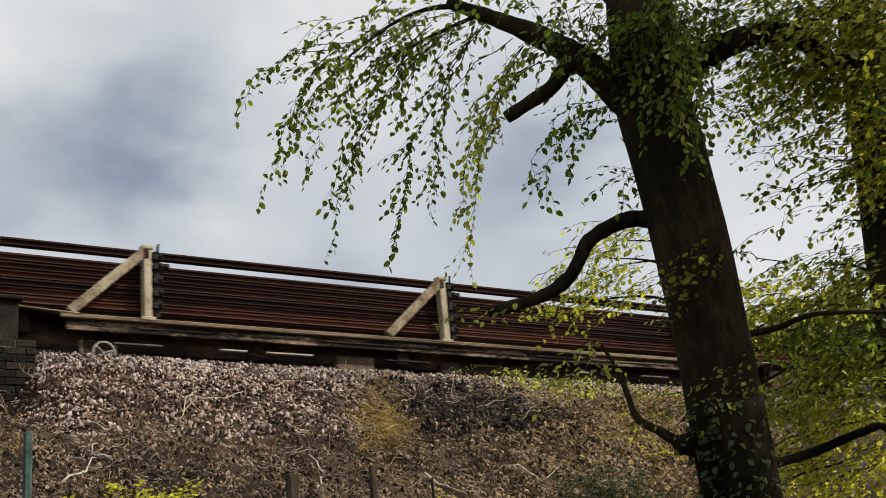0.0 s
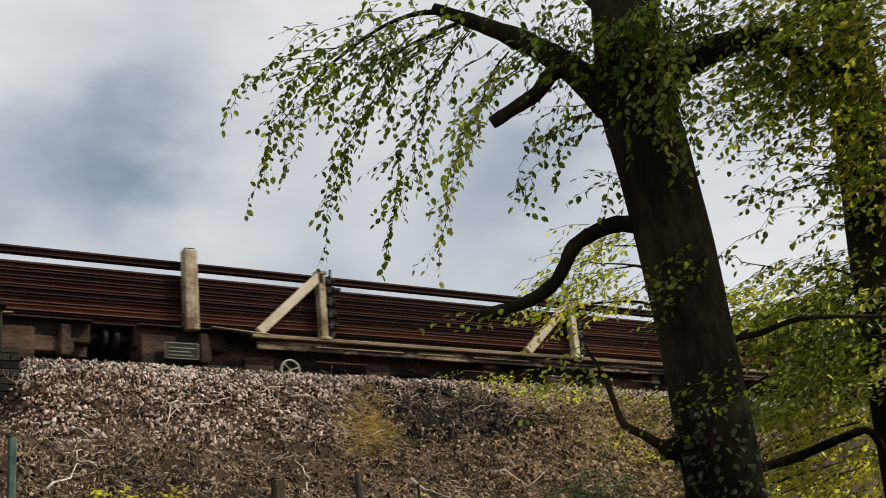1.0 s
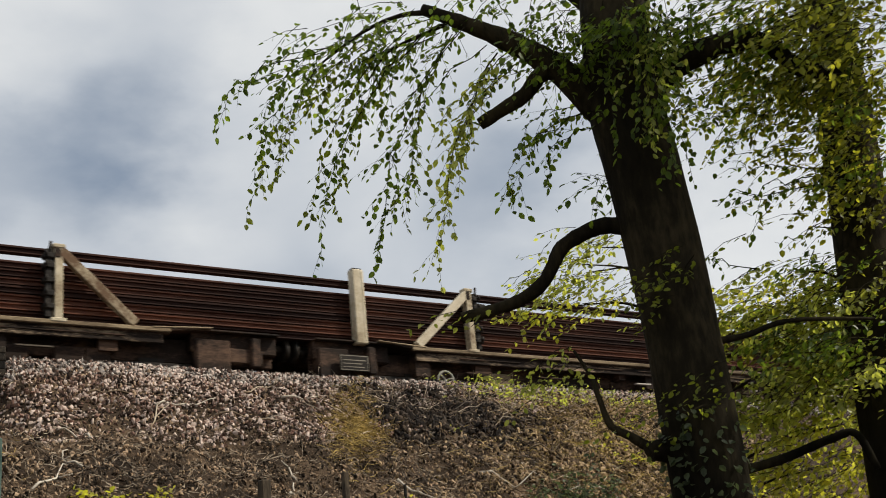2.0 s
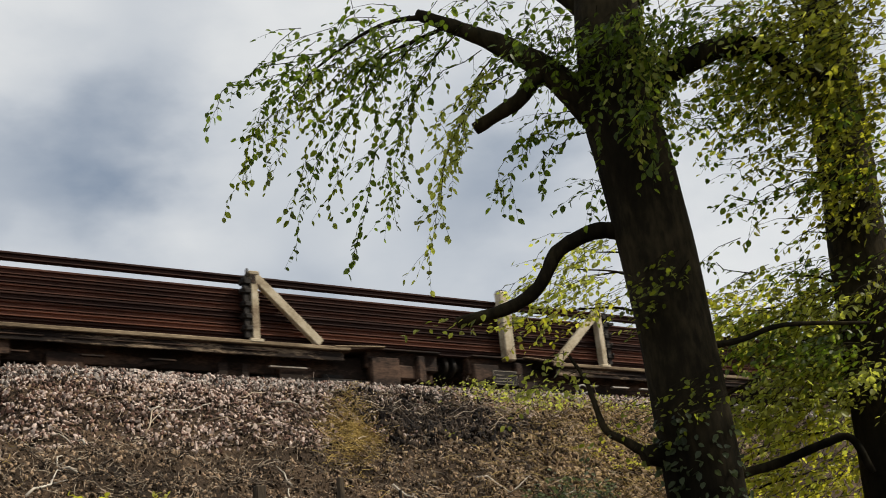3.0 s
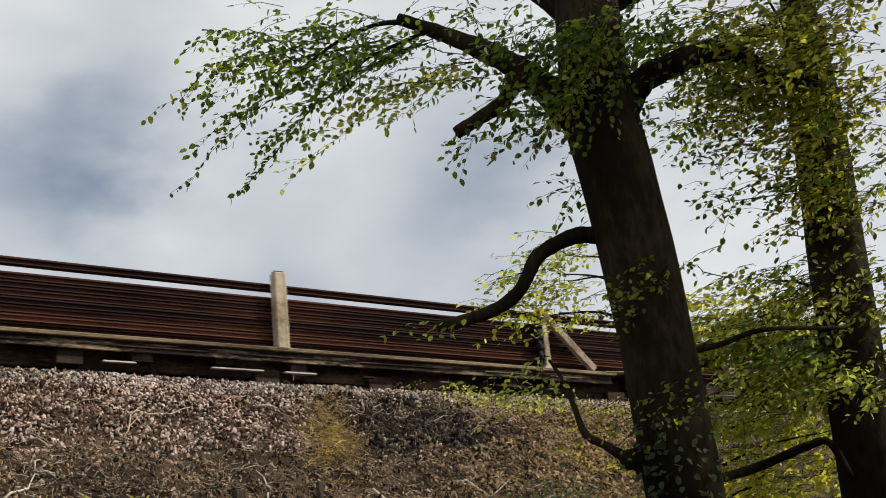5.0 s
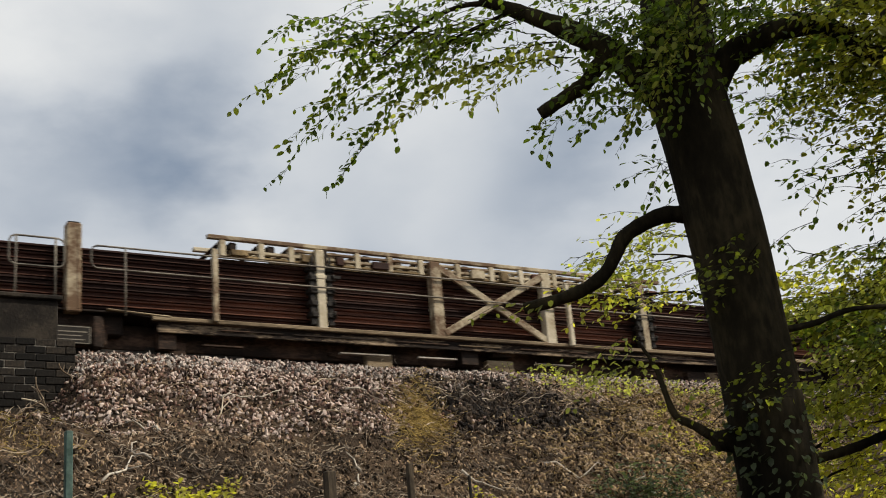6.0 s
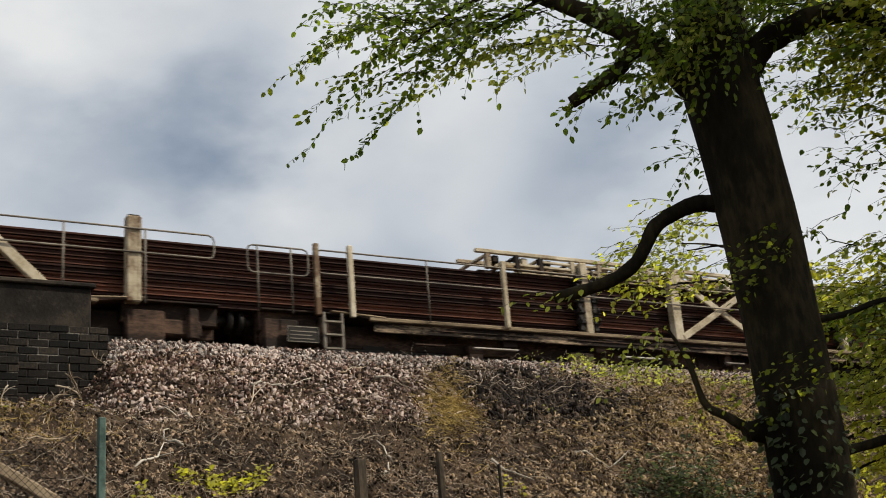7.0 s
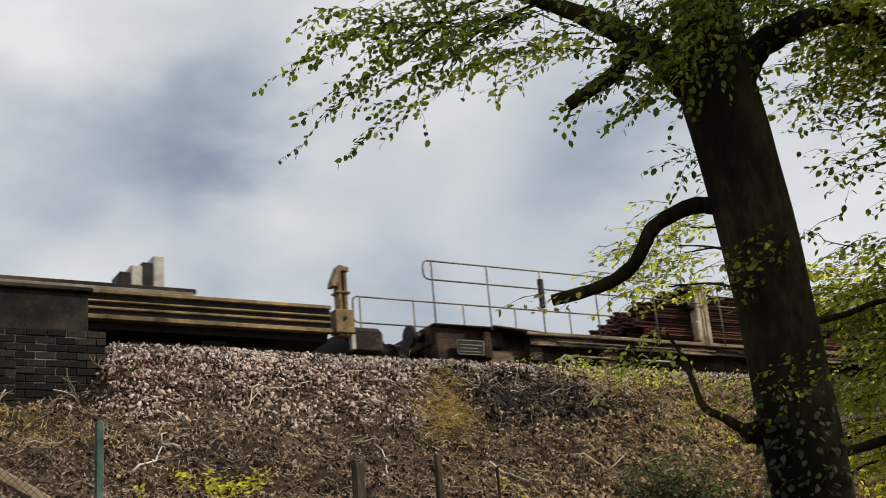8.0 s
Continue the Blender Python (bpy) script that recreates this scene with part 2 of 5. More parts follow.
def ground_z(s, w):
    a = abs(w - MID)                       # the same bank on both sides of the line
    top, foot = MID - CREST_W, MID - FOOT_W
    if a < top:
        z = CREST_Z - 0.16 * min(1.0, (top - a) / 0.5)
    elif a < foot:
        u = (a - top) / (foot - top)
        z = CREST_Z * (1 - u) + 0.25 * math.sin(math.pi * u) * 0.6
    else:
        z = 0.0
    rough = 0.02 + 0.14 * max(0.0, min(1.0, (a - top - 0.15) / 1.6)) if top < a < foot else 0.015
    z += rough * noise.noise((s * 0.55, w * 0.55, 3.1)) + rough * 0.6 * noise.noise((s * 1.9, w * 1.9, 7.7))
    if s < 4.3 and 13.4 < w < 16.6:       # dug away in front of the parapet
        u, q = min(1.0, (4.3 - s) / 0.7), min(1.0, (w - 13.4) / 1.4)
        z -= 0.72 * u * u * (3 - 2 * u) * q
    if w < MID and 8.2 < s < 20 and top < a < foot:      # slumped, lumpy earth under the brushwood
        u = min(1.0, (s - 8.2) / 0.8) * min(1.0, (a - top) / 0.4)
        z += u * (0.1 * noise.noise((s * 1.25, w * 1.25, 5.5)) + 0.07 * noise.noise((s * 2.9, w * 2.9, 8.2)))
        z -= 0.22 * math.exp(-((s - 9.9) / 0.75) ** 2 - ((w - 14.75) / 0.38) ** 2)
    if top < a < foot:
        z += rough * 0.6 * noise.noise((s * 4.6, w * 6.0, 1.7))
    return z


def make_ground():
    S = [-2500, -900, -300, -120, -60, -30] + [-12 + 0.16 * i for i in range(288)] + [36, 40, 46, 54, 66, 90, 150, 300, 900, 2500]
    Wd = [-2500, -900, -300, -120, -60, -30, -15, -8, -4, -1, 2, 4, 5.5, 6.5] + [7.2 + 0.14 * i for i in range(66)] \
        + [16.8, 17.8, 18.8, 19.8, 20.8, 21.6, 22, 23, 25, 27, 29, 30.4, 32, 36, 45, 70, 140, 400, 1000, 2500]
    verts = [on_line(s, w, ground_z(s, w)) for s in S for w in Wd]
    k = len(Wd)
    faces = [(i * k + j, (i + 1) * k + j, (i + 1) * k + j + 1, i * k + j + 1) for i in range(len(S) - 1) for j in range(k - 1)]
    return tagged(mesh_from("ground", verts, faces, SOIL, smooth=True), "brown bare earth embankment rising from flat ground", "ground", kind="structure")


make_ground()

ICO = [(0, 0, -1), (0.72, -0.53, -0.45), (-0.28, -0.85, -0.45), (-0.89, 0, -0.45), (-0.28, 0.85, -0.45), (0.72, 0.53, -0.45),
       (0.28, -0.85, 0.45), (-0.72, -0.53, 0.45), (-0.72, 0.53, 0.45), (0.28, 0.85, 0.45), (0.89, 0, 0.45), (0, 0, 1)]
ICO_F = [(0, 1, 2), (1, 0, 5), (0, 2, 3), (0, 3, 4), (0, 4, 5), (1, 5, 10), (2, 1, 6), (3, 2, 7), (4, 3, 8), (5, 4, 9),
         (1, 10, 6), (2, 6, 7), (3, 7, 8), (4, 8, 9), (5, 9, 10), (6, 10, 11), (7, 6, 11), (8, 7, 11), (9, 8, 11), (10, 9, 11)]


def pebbles(name, mat, label, category, n, rng, place, size):
    """Many angular stones in one mesh. place(rng) gives s, w or None."""
    base = np.array(ICO)
    fs = np.array(ICO_F)
    V, F, count = [], [], 0
    while count < n:
        sw = place(rng)
        if sw is None:
            continue
        r = size(rng)
        c = on_line(sw[0], sw[1], ground_z(*sw) + r * rng.uniform(-0.1, 0.9))
        q = np.array(Euler((rng.random() * 6.3, rng.random() * 6.3, rng.random() * 6.3)).to_matrix())
        sh = base * (1 + np.array([[rng.uniform(-0.45, 0.4)] for _ in base])) * np.array([rng.uniform(0.85, 1.5), rng.uniform(0.6, 1.05), rng.uniform(0.35, 0.7)])
        V.append(sh @ q.T * r + np.array(c))
        F.append(fs + 12 * count)
        count += 1
    me = bpy.data.meshes.new(name)
    me.from_pydata(np.concatenate(V).tolist(), [], np.concatenate(F).tolist())
    me.materials.append(mat)
    return tagged(new(name, me), label, category, kind="stuff")


def shoulder(rng):
    s = rng.uniform(1.0, 30.0) if rng.random() < 0.2 else rng.uniform(2.6, 17.0)
    if s < 4.0 and rng.random() < 0.35:
        return None
    reach = 2.3 if s < 8.5 else max(0.5, 2.3 - (s - 8.5) * 0.32)
    w = CREST_W + 0.7 - (reach + 0.7) * rng.random() ** 1.15
    if w < CREST_W - reach * 0.6 and noise.noise((s * 0.9, w * 0.9, 2)) < -0.05 + 0.5 * rng.random() - 0.2:
        return None
    return s, w


def twiggy_bank(rng):
    s, w = visible_bank(rng)
    reach = 2.0 if s < 8.5 else max(0.4, 2.0 - (s - 8.5) * 0.5)
    if abs(s - 10.0) < 0.9 and 13.6 < w < 15.2 and rng.random() < 0.85:
        return None
    return None if w > CREST_W - reach and rng.random() < 0.95 else (s, w)


def hollow_shade_patch(rng):
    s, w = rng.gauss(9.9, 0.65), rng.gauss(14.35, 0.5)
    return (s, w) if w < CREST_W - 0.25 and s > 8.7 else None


def visible_bank(rng):
    w = rng.uniform(10.6, CREST_W - 0.2)
    return rng.uniform(1.2, 5.0 + (w - 8) * 2.1), w


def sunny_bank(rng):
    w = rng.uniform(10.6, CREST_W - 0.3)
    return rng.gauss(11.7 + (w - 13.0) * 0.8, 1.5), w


def crest(rng):
    return rng.uniform(4.08, 32.0), CREST_W + 0.7 - 1.15 * rng.random()


pebbles("ballast", STONE, "pale grey crushed stone ballast along the bank's edge", "ballast", 20000, random.Random(13), crest, lambda r: r.uniform(0.016, 0.036))
pebbles("old_ballast", OLD_STONE, "rust-stained brown crushed stone spilt down the bank", "ballast", 34000, random.Random(3), shoulder, lambda r: r.uniform(0.014, 0.036))
pebbles("earth_clods", CLOD, "crumbled brown earth clods on the bank", "soil", 52000, random.Random(4), visible_bank, lambda r: r.choice((0.008, 0.011, 0.014, 0.018, 0.026)) * r.uniform(0.7, 1.2))
pebbles("dry_earth", SUNLIT_CLOD, "crumbled earth coloured lighter for sunlight on the sunny bank", "soil", 24000, random.Random(24), sunny_bank, lambda r: r.choice((0.01, 0.014, 0.02, 0.034)) * r.uniform(0.7, 1.2))


def strands(name, mat, label, category, n, rng, place, length, thick, lift=0.05, segs=4):
    """Thin bent three-sided sticks lying on the bank, in one mesh."""
    V, F = [], []
    for _ in range(n):
        sw = None
        while sw is None:
            sw = place(rng)
        s, w = sw
        a, le, th = rng.uniform(0, 6.283), length(rng), thick(rng)
        z0 = ground_z(s, w) + rng.uniform(0.0, lift)
        rise = rng.uniform(-0.1, 0.5) * lift / le * segs
        p, pts = Vector((s, w, z0)), []
        dz = 0.0
        for k in range(segs + 1):
            pts.append(p.copy())
            a += rng.uniform(-0.6, 0.6)
            st = le / segs
            p = p + Vector((math.cos(a) * st, math.sin(a) * st, 0))
            dz += rng.uniform(-0.5, 0.6) * lift
            p.z = ground_z(p.x, p.y) + max(0.0, z0 - ground_z(s, w) + dz)
        b = len(V)
        for k, q in enumerate(pts):
            r = th * (1 - 0.75 * k / segs)
            for j in range(3):
                ang = 2.094 * j
                V.append(on_line(q.x + r * math.cos(ang) * 0.7, q.y + r * math.cos(ang) * 0.7, q.z + r * math.sin(ang)))
        for k in range(segs):
            for j in range(3):
                F.append((b + 3 * k + j, b + 3 * k + (j + 1) % 3, b + 3 * k + 3 + (j + 1) % 3, b + 3 * k + 3 + j))
    return tagged(mesh_from(name, V, F, mat, kind="stuff"), label, category)


strands("dead_twigs", TWIG, "tangle of dry brown twigs and roots on the bank", "twigs", 8000, random.Random(5), twiggy_bank,
        lambda r: r.uniform(0.06, 0.2) if r.random() < 0.85 else r.uniform(0.2, 0.6), lambda r: r.uniform(0.003, 0.007), 0.05)


# black clods painting the shadow in the hollow below the brushwood
pebbles("burnt_earth", HOLLOW_SHADE, "crumbled earth coloured black as the hollow's shadow below the brushwood", "soil", 4500, random.Random(14), hollow_shade_patch, lambda r: r.uniform(0.02, 0.06))
strands("root_hairs", PALE_TWIG, "short pale curled roots strewn over the bank", "roots", 6000, random.Random(16), twiggy_bank,
        lambda r: r.uniform(0.04, 0.16), lambda r: r.uniform(0.003, 0.006), 0.04, 3)


def brush(rng):
    s, w = rng.gauss(10.2, 1.3), rng.gauss(14.7, 0.45)
    return (s, w) if w < CREST_W - 0.35 else None


strands("brushwood", TWIG, "heap of cut grey brushwood near the bank's top", "twigs", 420, random.Random(6), brush,
        lambda r: r.uniform(0.2, 0.7), lambda r: r.uniform(0.003, 0.008), 0.12, 5)


# ---------------------------------------------------------------- the brick parapet beside the line
def make_parapet():
    wall = new("wall_parapet", None)
    wall.matrix_world = LINE
    tagged(wall, "sooty dark brick bridge parapet with stepped end", "wall", kind="structure")
    w0 = 15.45
    blocks = [(-5.0, 3.90, w0, w0 + 0.46, 5.0, 6.545), (-5.0, 4.10, w0 - 0.10, w0 + 0.36, 4.6, 6.0), (-5.0, 2.95, w0 - 0.34, w0 + 0.2, 4.3, 5.50)]
    part("plaster_coat", boxes((-5.0, 3.90, w0 + 0.002, w0 + 0.46, 5.0, 6.545), bev=0.02), PLASTER, wall, "sooty plastered wall face")
    bm = bmesh.new()
    for a in blocks[1:]:
        box(bm, a[0], a[1] - 0.012, a[2] + 0.008, a[3], a[4], a[5] - 0.012)
    part("mortar", bm, PALE_MORTAR, wall, "pale crumbling mortar")
    part("coping", boxes((-5.0, 3.95, w0 - 0.05, w0 + 0.52, 6.545, 6.605), bev=0.012), BRICK, wall, "dark stone coping course")
    return wall, blocks


WALL, WALL_BLOCKS = make_parapet()

# ---------------------------------------------------------------- the train
TRAIN = []          # things that run along the line: object, s at the start


def runs(ob, s):
    ob.matrix_world = LINE @ Matrix.Translation((s, MID, 0))
    TRAIN.append((ob, s))
    return ob


def track():
    t = new("railway_track", None)
    t.matrix_world = LINE
    tagged(t, "steel running rails on sleepers in ballast", "track", kind="structure")
    for y in (-0.75, 0.75):
        part("rail", boxes((-260, 260, MID + y - 0.036, MID + y + 0.036, RAILTOP - 0.13, RAILTOP), bev=0.01), DARK, t)
    me = part("sleeper", boxes((-0.13, 0.13, MID - 1.25, MID + 1.25, RAILTOP - 0.22, RAILTOP - 0.12), bev=0.02), MORTAR, t)
    for i in range(1, 60):
        again(me, Matrix.Translation((-6 + i * 0.65, 0, 0)))


track()


def wheelset(parent, x):
    for y in (-0.75, 0.75):
        bm = bmesh.new()
        bmesh.ops.create_cone(bm, cap_ends=True, segments=28, radius1=0.42, radius2=0.42, depth=0.12,
                              matrix=Matrix.Translation((x, y, RAILTOP + 0.42)) @ Matrix.Rotation(math.pi / 2, 4, "X"))
        bmesh.ops.create_cone(bm, cap_ends=True, segments=28, radius1=0.46, radius2=0.46, depth=0.03,
                              matrix=Matrix.Translation((x, y * 0.9, RAILTOP + 0.42)) @ Matrix.Rotation(math.pi / 2, 4, "X"))
        part("wheel", bm, DARK, parent)


def bogie(parent, x):
    bm = bmesh.new()
    for y in (-0.98, 0.98):
        box(bm, x - 1.35, x + 1.35, y - 0.06, y + 0.06, RAILTOP + 0.5, RAILTOP + 0.68, 0.02)
        for dx in (-0.9, 0.9):
            box(bm, x + dx - 0.14, x + dx + 0.14, y - 0.1, y + 0.1, RAILTOP + 0.26, RAILTOP + 0.56, 0.03)
        for k in range(5):
            box(bm, x - 0.24 + k * 0.12 - 0.045, x - 0.24 + k * 0.12 + 0.045, y - 0.12, y + 0.02, RAILTOP + 0.3, RAILTOP + 0.5, 0.02)
    box(bm, x - 0.2, x + 0.2, -1.0, 1.0, RAILTOP + 0.5, RAILTOP + 0.75)
    b = part("bogie", bm, DARK, parent)
    for dx in (-0.9, 0.9):
        wheelset(b, x + dx)


def ring(parent, x):
    """White handbrake wheel on the near solebar."""
    c, y, z, R = x, -1.33, 6.48, 0.165
    bm = bmesh.new()
    tube(bm, [(c + R * math.cos(a), y, z + R * math.sin(a)) for a in [2 * math.pi * k / 24 for k in range(25)]], 0.017, 6, False)
    for a in (0.3, 2.4, 4.5):
        tube(bm, [(c, y, z), (c + R * math.cos(a), y, z + R * math.sin(a))], 0.011, 5)
    tube(bm, [(c, y - 0.01, z), (c, y + 0.15, z)], 0.02, 6)
    part("handbrake_wheel", bm, WHITE, parent, "white-painted spoked handbrake wheel")


def slant(bm, x0, z0, x1, z1, y0, y1, width):
    """A flat bar from (x0, z0) to (x1, z1)."""
    le = math.hypot(x1 - x0, z1 - z0)
    m = Matrix.Translation((x0, (y0 + y1) / 2, z0)) @ Matrix.Rotation(-math.atan2(z1 - z0, x1 - x0), 4, "Y")
    box(bm, 0, le, -(y1 - y0) / 2, (y1 - y0) / 2, -width / 2, width / 2, 0.012, m)
    return bm


def clamp(parent, x, side):
    """Chain clamps stacked beside a stanchion."""
    bm = bmesh.new()
    y = SIDE + 0.02
    box(bm, x - 0.05, x + 0.05, y - 0.03, y + 0.05, 7.1, 8.18, 0.01)
    for z in (7.22, 7.42, 7.63, 7.86, 8.02):
        box(bm, x - 0.085, x + 0.09, y - 0.06, y + 0.1, z, z + 0.1, 0.02)
        tube(bm, [(x + 0.05 * side, y - 0.07, z + 0.03), (x + 0.05 * side, y - 0.07, z + 0.12)], 0.02, 6)
    box(bm, x - 0.05, x + 0.2 * side if side > 0 else x + 0.05, y - 0.05, y + 0.12, 7.93, 7.98)
    tube(bm, [(x, y - 0.02, 8.1), (x + 0.03, y - 0.02, 8.3)], 0.022, 6)
    part("rail_clamp", bm, DARK, parent, "dark oily clamp stack")


def stanchion(parent, x, lean, tip=8.4):
    """lean -1: brace towards the rear; 1: towards the front; 0: a plain tall post."""
    for y in ((SIDE - 0.02, -1) , (-SIDE + 0.02, 1)):
        y0, y1 = (y[0], y[0] + 0.16) if y[1] < 0 else (y[0] - 0.16, y[0])
        if lean == 0:
            bm = boxes((x - 0.115, x + 0.115, y0 - 0.02, y1, DECK - 0.03, tip), bev=0.02)
            box(bm, x + 0.05, x + 0.09, y0 - 0.026, y0, DECK + 0.02, tip - 0.04, 0.006)
            post = part("stanchion", bm, CREAM, parent, "tall cream-painted steel stanchion")
            if y[1] < 0:
                part("cap", boxes((x - 0.09, x + 0.09, y0 + 0.01, y1 - 0.02, tip, tip + 0.025), bev=0.006), DARK, post)
        else:
            bm = boxes((x - 0.065, x + 0.065, y0, y1, DECK - 0.03, 8.2), bev=0.012)
            box(bm, x - 0.1, x + 0.1, y0 - 0.01, y1, 8.2, 8.27, 0.015)
            box(bm, x - 0.12, x + 0.12, y0 - 0.01, y1 + 0.02, DECK - 0.03, DECK + 0.03, 0.01)
            post = part("stanchion", bm, CREAM, parent, "cream-painted steel stanchion with brace")
            bm = bmesh.new()
            slant(bm, x + lean * 1.2, DECK + 0.03, x + lean * 0.02, 8.18, y0 - 0.004, y1 - 0.05, 0.155)
            part("brace", bm, CREAM, post)
            if y[1] < 0:
                part("bracket", boxes((x - 0.06, x + 0.02, y0 - 0.012, y0, 8.05, 8.2), bev=0.004), STEEL, post)
    if lean:
        clamp(parent, x - lean * 0.15, -lean)


def wagon(s0, s1, posts, label, tip=8.4):
    """A long flat wagon from s1 (rear) to s0 (front)."""
    mid, half = (s0 + s1) / 2, (s0 - s1) / 2 - 0.35
    wg = tagged(new("rail_wagon", None), label, "wagon", "wagons of the train")
    runs(wg, mid)
    rng = random.Random(int(abs(s0) * 10))
    bm = boxes((-half + 1.9, half - 1.9, -1.28, 1.28, DECK - 0.09, DECK - 0.02), bev=0.012)
    part("deck", bm, STEEL, wg, "worn steel deck")
    for sg in (-1, 1):
        y0, y1 = (SIDE - 0.02, SIDE + 0.10) if sg < 0 else (-SIDE - 0.10, -SIDE + 0.02)
        part("deck_edge", boxes((-half + 1.9, half - 1.9, y0, y1, DECK - 0.07, DECK), bev=0.012), DECKM, wg, "scuffed pale deck edge")
        # the flange pieces are broken pale strips that paint its caught light
        for z, mt, nm in ((DECK - 0.15, DECKM, "side_rail"), (DECK - 0.41, LIT_FLANGE, "flange")):
            x = -half + rng.uniform(2.4, 3.4)
            while x < half - 3.4:
                le = rng.uniform(0.7, 2.2) if nm == "side_rail" else rng.uniform(0.2, 1.0)
                part(nm, boxes((x, x + le, y0 + 0.05 if sg < 0 else y0, y1 if sg < 0 else y1 - 0.03, z - 0.013, z + 0.013), bev=0.004), STEEL if rng.random() < (0.7 if nm == "side_rail" else 0.4) else mt, wg)
                x += le + rng.uniform(0.15, 0.9) * (1 if nm == "side_rail" else 2.2)
        part("valance", boxes((-half + 2.0, half - 2.0, y0 + 0.07 if sg < 0 else y0 + 0.02, y1 - 0.02 if sg < 0 else y1 - 0.07, DECK - 0.24, DECK - 0.072), bev=0.01), PATCHY, wg, "rust-patched steel valance")
        bm = boxes((-half, half, y0 + 0.36 if sg < 0 else y0 - 0.3, y1 + 0.3 if sg < 0 else y1 - 0.36, DECK - 0.47, DECK - 0.074), bev=0.012)
        x = -half + 2.2
        while x < half - 2.2:
            if sg < 0 and rng.random() < 0.55:
                box(bm, x - rng.uniform(0.03, 0.25), x + rng.uniform(0.03, 0.2), y0 + 0.14, y0 + 0.4, DECK - rng.uniform(0.2, 0.5), DECK - 0.08)
            x += rng.uniform(0.7, 1.5)
        part("solebar", bm, STEEL, wg, "dirty steel solebar")
    # raised ends over the bogies, with a sloping plate down to the deck
    for e in (-1, 1):
        for y0, y1 in ((SIDE + 0.02, 1.28),):
            m = Matrix.Translation((e * (half - 0.75), 0, 0))
            bm = bmesh.new()
            box(bm, -0.75, 0.75, y0 + 0.14, y1 - 0.14, DECK - 0.3, DECK + 0.03, 0.02, m)
            box(bm, -0.75, 0.75, y0, y1, DECK + 0.005, DECK + 0.04, 0.01, m)
            box(bm, -0.7, -0.1, y0 + 0.06, y0 + 0.3, DECK - 0.62, DECK - 0.1, 0.03, m)
            box(bm, 0.25, 0.42, y0 + 0.02, y0 + 0.3, DECK - 0.55, DECK - 0.04, 0.03, m)
            box(bm, -0.3, 0.5, y0 + 0.1, y0 + 0.3, DECK - 0.5, DECK - 0.2, 0.05, m)
            slant(bm, e * (half - 1.5), DECK + 0.02, e * (half - 2.15), DECK - 0.045, y0 - 0.03, y0 + 0.5, 0.05)
            part("raised_end", bm, STEEL, wg)
        bm = bmesh.new()
        slant(bm, e * (half - 1.2), DECK + 0.05, e * (half - 2.2), DECK - 0.005, SIDE - 0.03, SIDE + 0.1, 0.03)
        part("end_plate", bm, DECKM, wg, "pale sloping plate edge")
        for y in (-0.87, 0.87):
            bm = bmesh.new()
            tube(bm, [(e * half, y, 6.95), (e * (half + 0.22), y, 6.95)], 0.09, 10)
            tube(bm, [(e * (half + 0.22), y, 6.95), (e * (half + 0.3), y, 6.95)], 0.2, 14)
            part("buffer", bm, DARK, wg)
        bogie(wg, e * (half - 2.1))
    part("centre_sill", boxes((-half, half, -0.3, 0.3, DECK - 0.45, DECK - 0.1)), DARK, wg)
    bm = bmesh.new()
    for y in (-0.95, 0.95):
        slant(bm, -half + 5.0, DECK - 0.36, -half + 6.8, DECK - 0.66, y - 0.05, y + 0.05, 0.07)
        slant(bm, half - 5.0, DECK - 0.36, half - 6.8, DECK - 0.66, y - 0.05, y + 0.05, 0.07)
        box(bm, -half + 6.8, half - 6.8, y - 0.05, y + 0.05, DECK - 0.7, DECK - 0.63)
        for q in (-2.4, 0.0, 2.4):
            box(bm, q - 0.06, q + 0.06, y - 0.05, y + 0.05, DECK - 0.65, DECK - 0.34)
    part("truss", bm, STEEL, wg)
    for _ in range(7):
        x = rng.uniform(-half + 1, half - 1)
        part("brake_box", boxes((x - rng.uniform(0.1, 0.35), x + rng.uniform(0.1, 0.4), -1.1, -0.8, DECK - rng.uniform(0.55, 0.68), DECK - 0.34), bev=0.015),
             STEEL if rng.random() < 0.8 else DECKM, wg)
    x = -half + 0.95
    part("data_panel", boxes((x - 0.55, x, SIDE - 0.03, SIDE, DECK - 0.52, DECK - 0.24), bev=0.004), DARK, wg, "dark data panel with worn lettering")
    bm = bmesh.new()
    for k, (a, b) in enumerate(((0.05, 0.5), (0.05, 0.42), (0.05, 0.46))):
        box(bm, x - 0.55 + a, x - 0.55 + b, SIDE - 0.034, SIDE - 0.03, DECK - 0.34 - k * 0.06, DECK - 0.325 - k * 0.06)
    for a, b, c, d in ((-0.55, 0.0, 0.262, 0.25), (-0.55, 0.0, 0.51, 0.498), (-0.55, -0.538, 0.51, 0.25), (-0.012, 0.0, 0.51, 0.25)):
        box(bm, x + a, x + b, SIDE - 0.034, SIDE - 0.03, DECK - c, DECK - d)
    part("lettering", bm, RAILING, wg)
    for s, lean in posts:
        stanchion(wg, s - mid, lean, tip)
    return wg, mid, half


PERIOD, J0 = 19.15, 2.77
PLAIN = "long rust-stained flat wagon with cream stanchions carrying rails"
for k in range(-1, 7):
    front, rear = J0 - PERIOD * (k - 1), J0 - PERIOD * k
    a = 6.36 - PERIOD * k
    mids = (a + 5.5, -1) if k <= 1 else (a + 5.75, 0)
    wg, mid, half = wagon(front, rear, [(a + 11.55, 1), mids, (a, -1), (a - 2.37, 0)], PLAIN)
    ring(wg, a - 0.7 - mid)


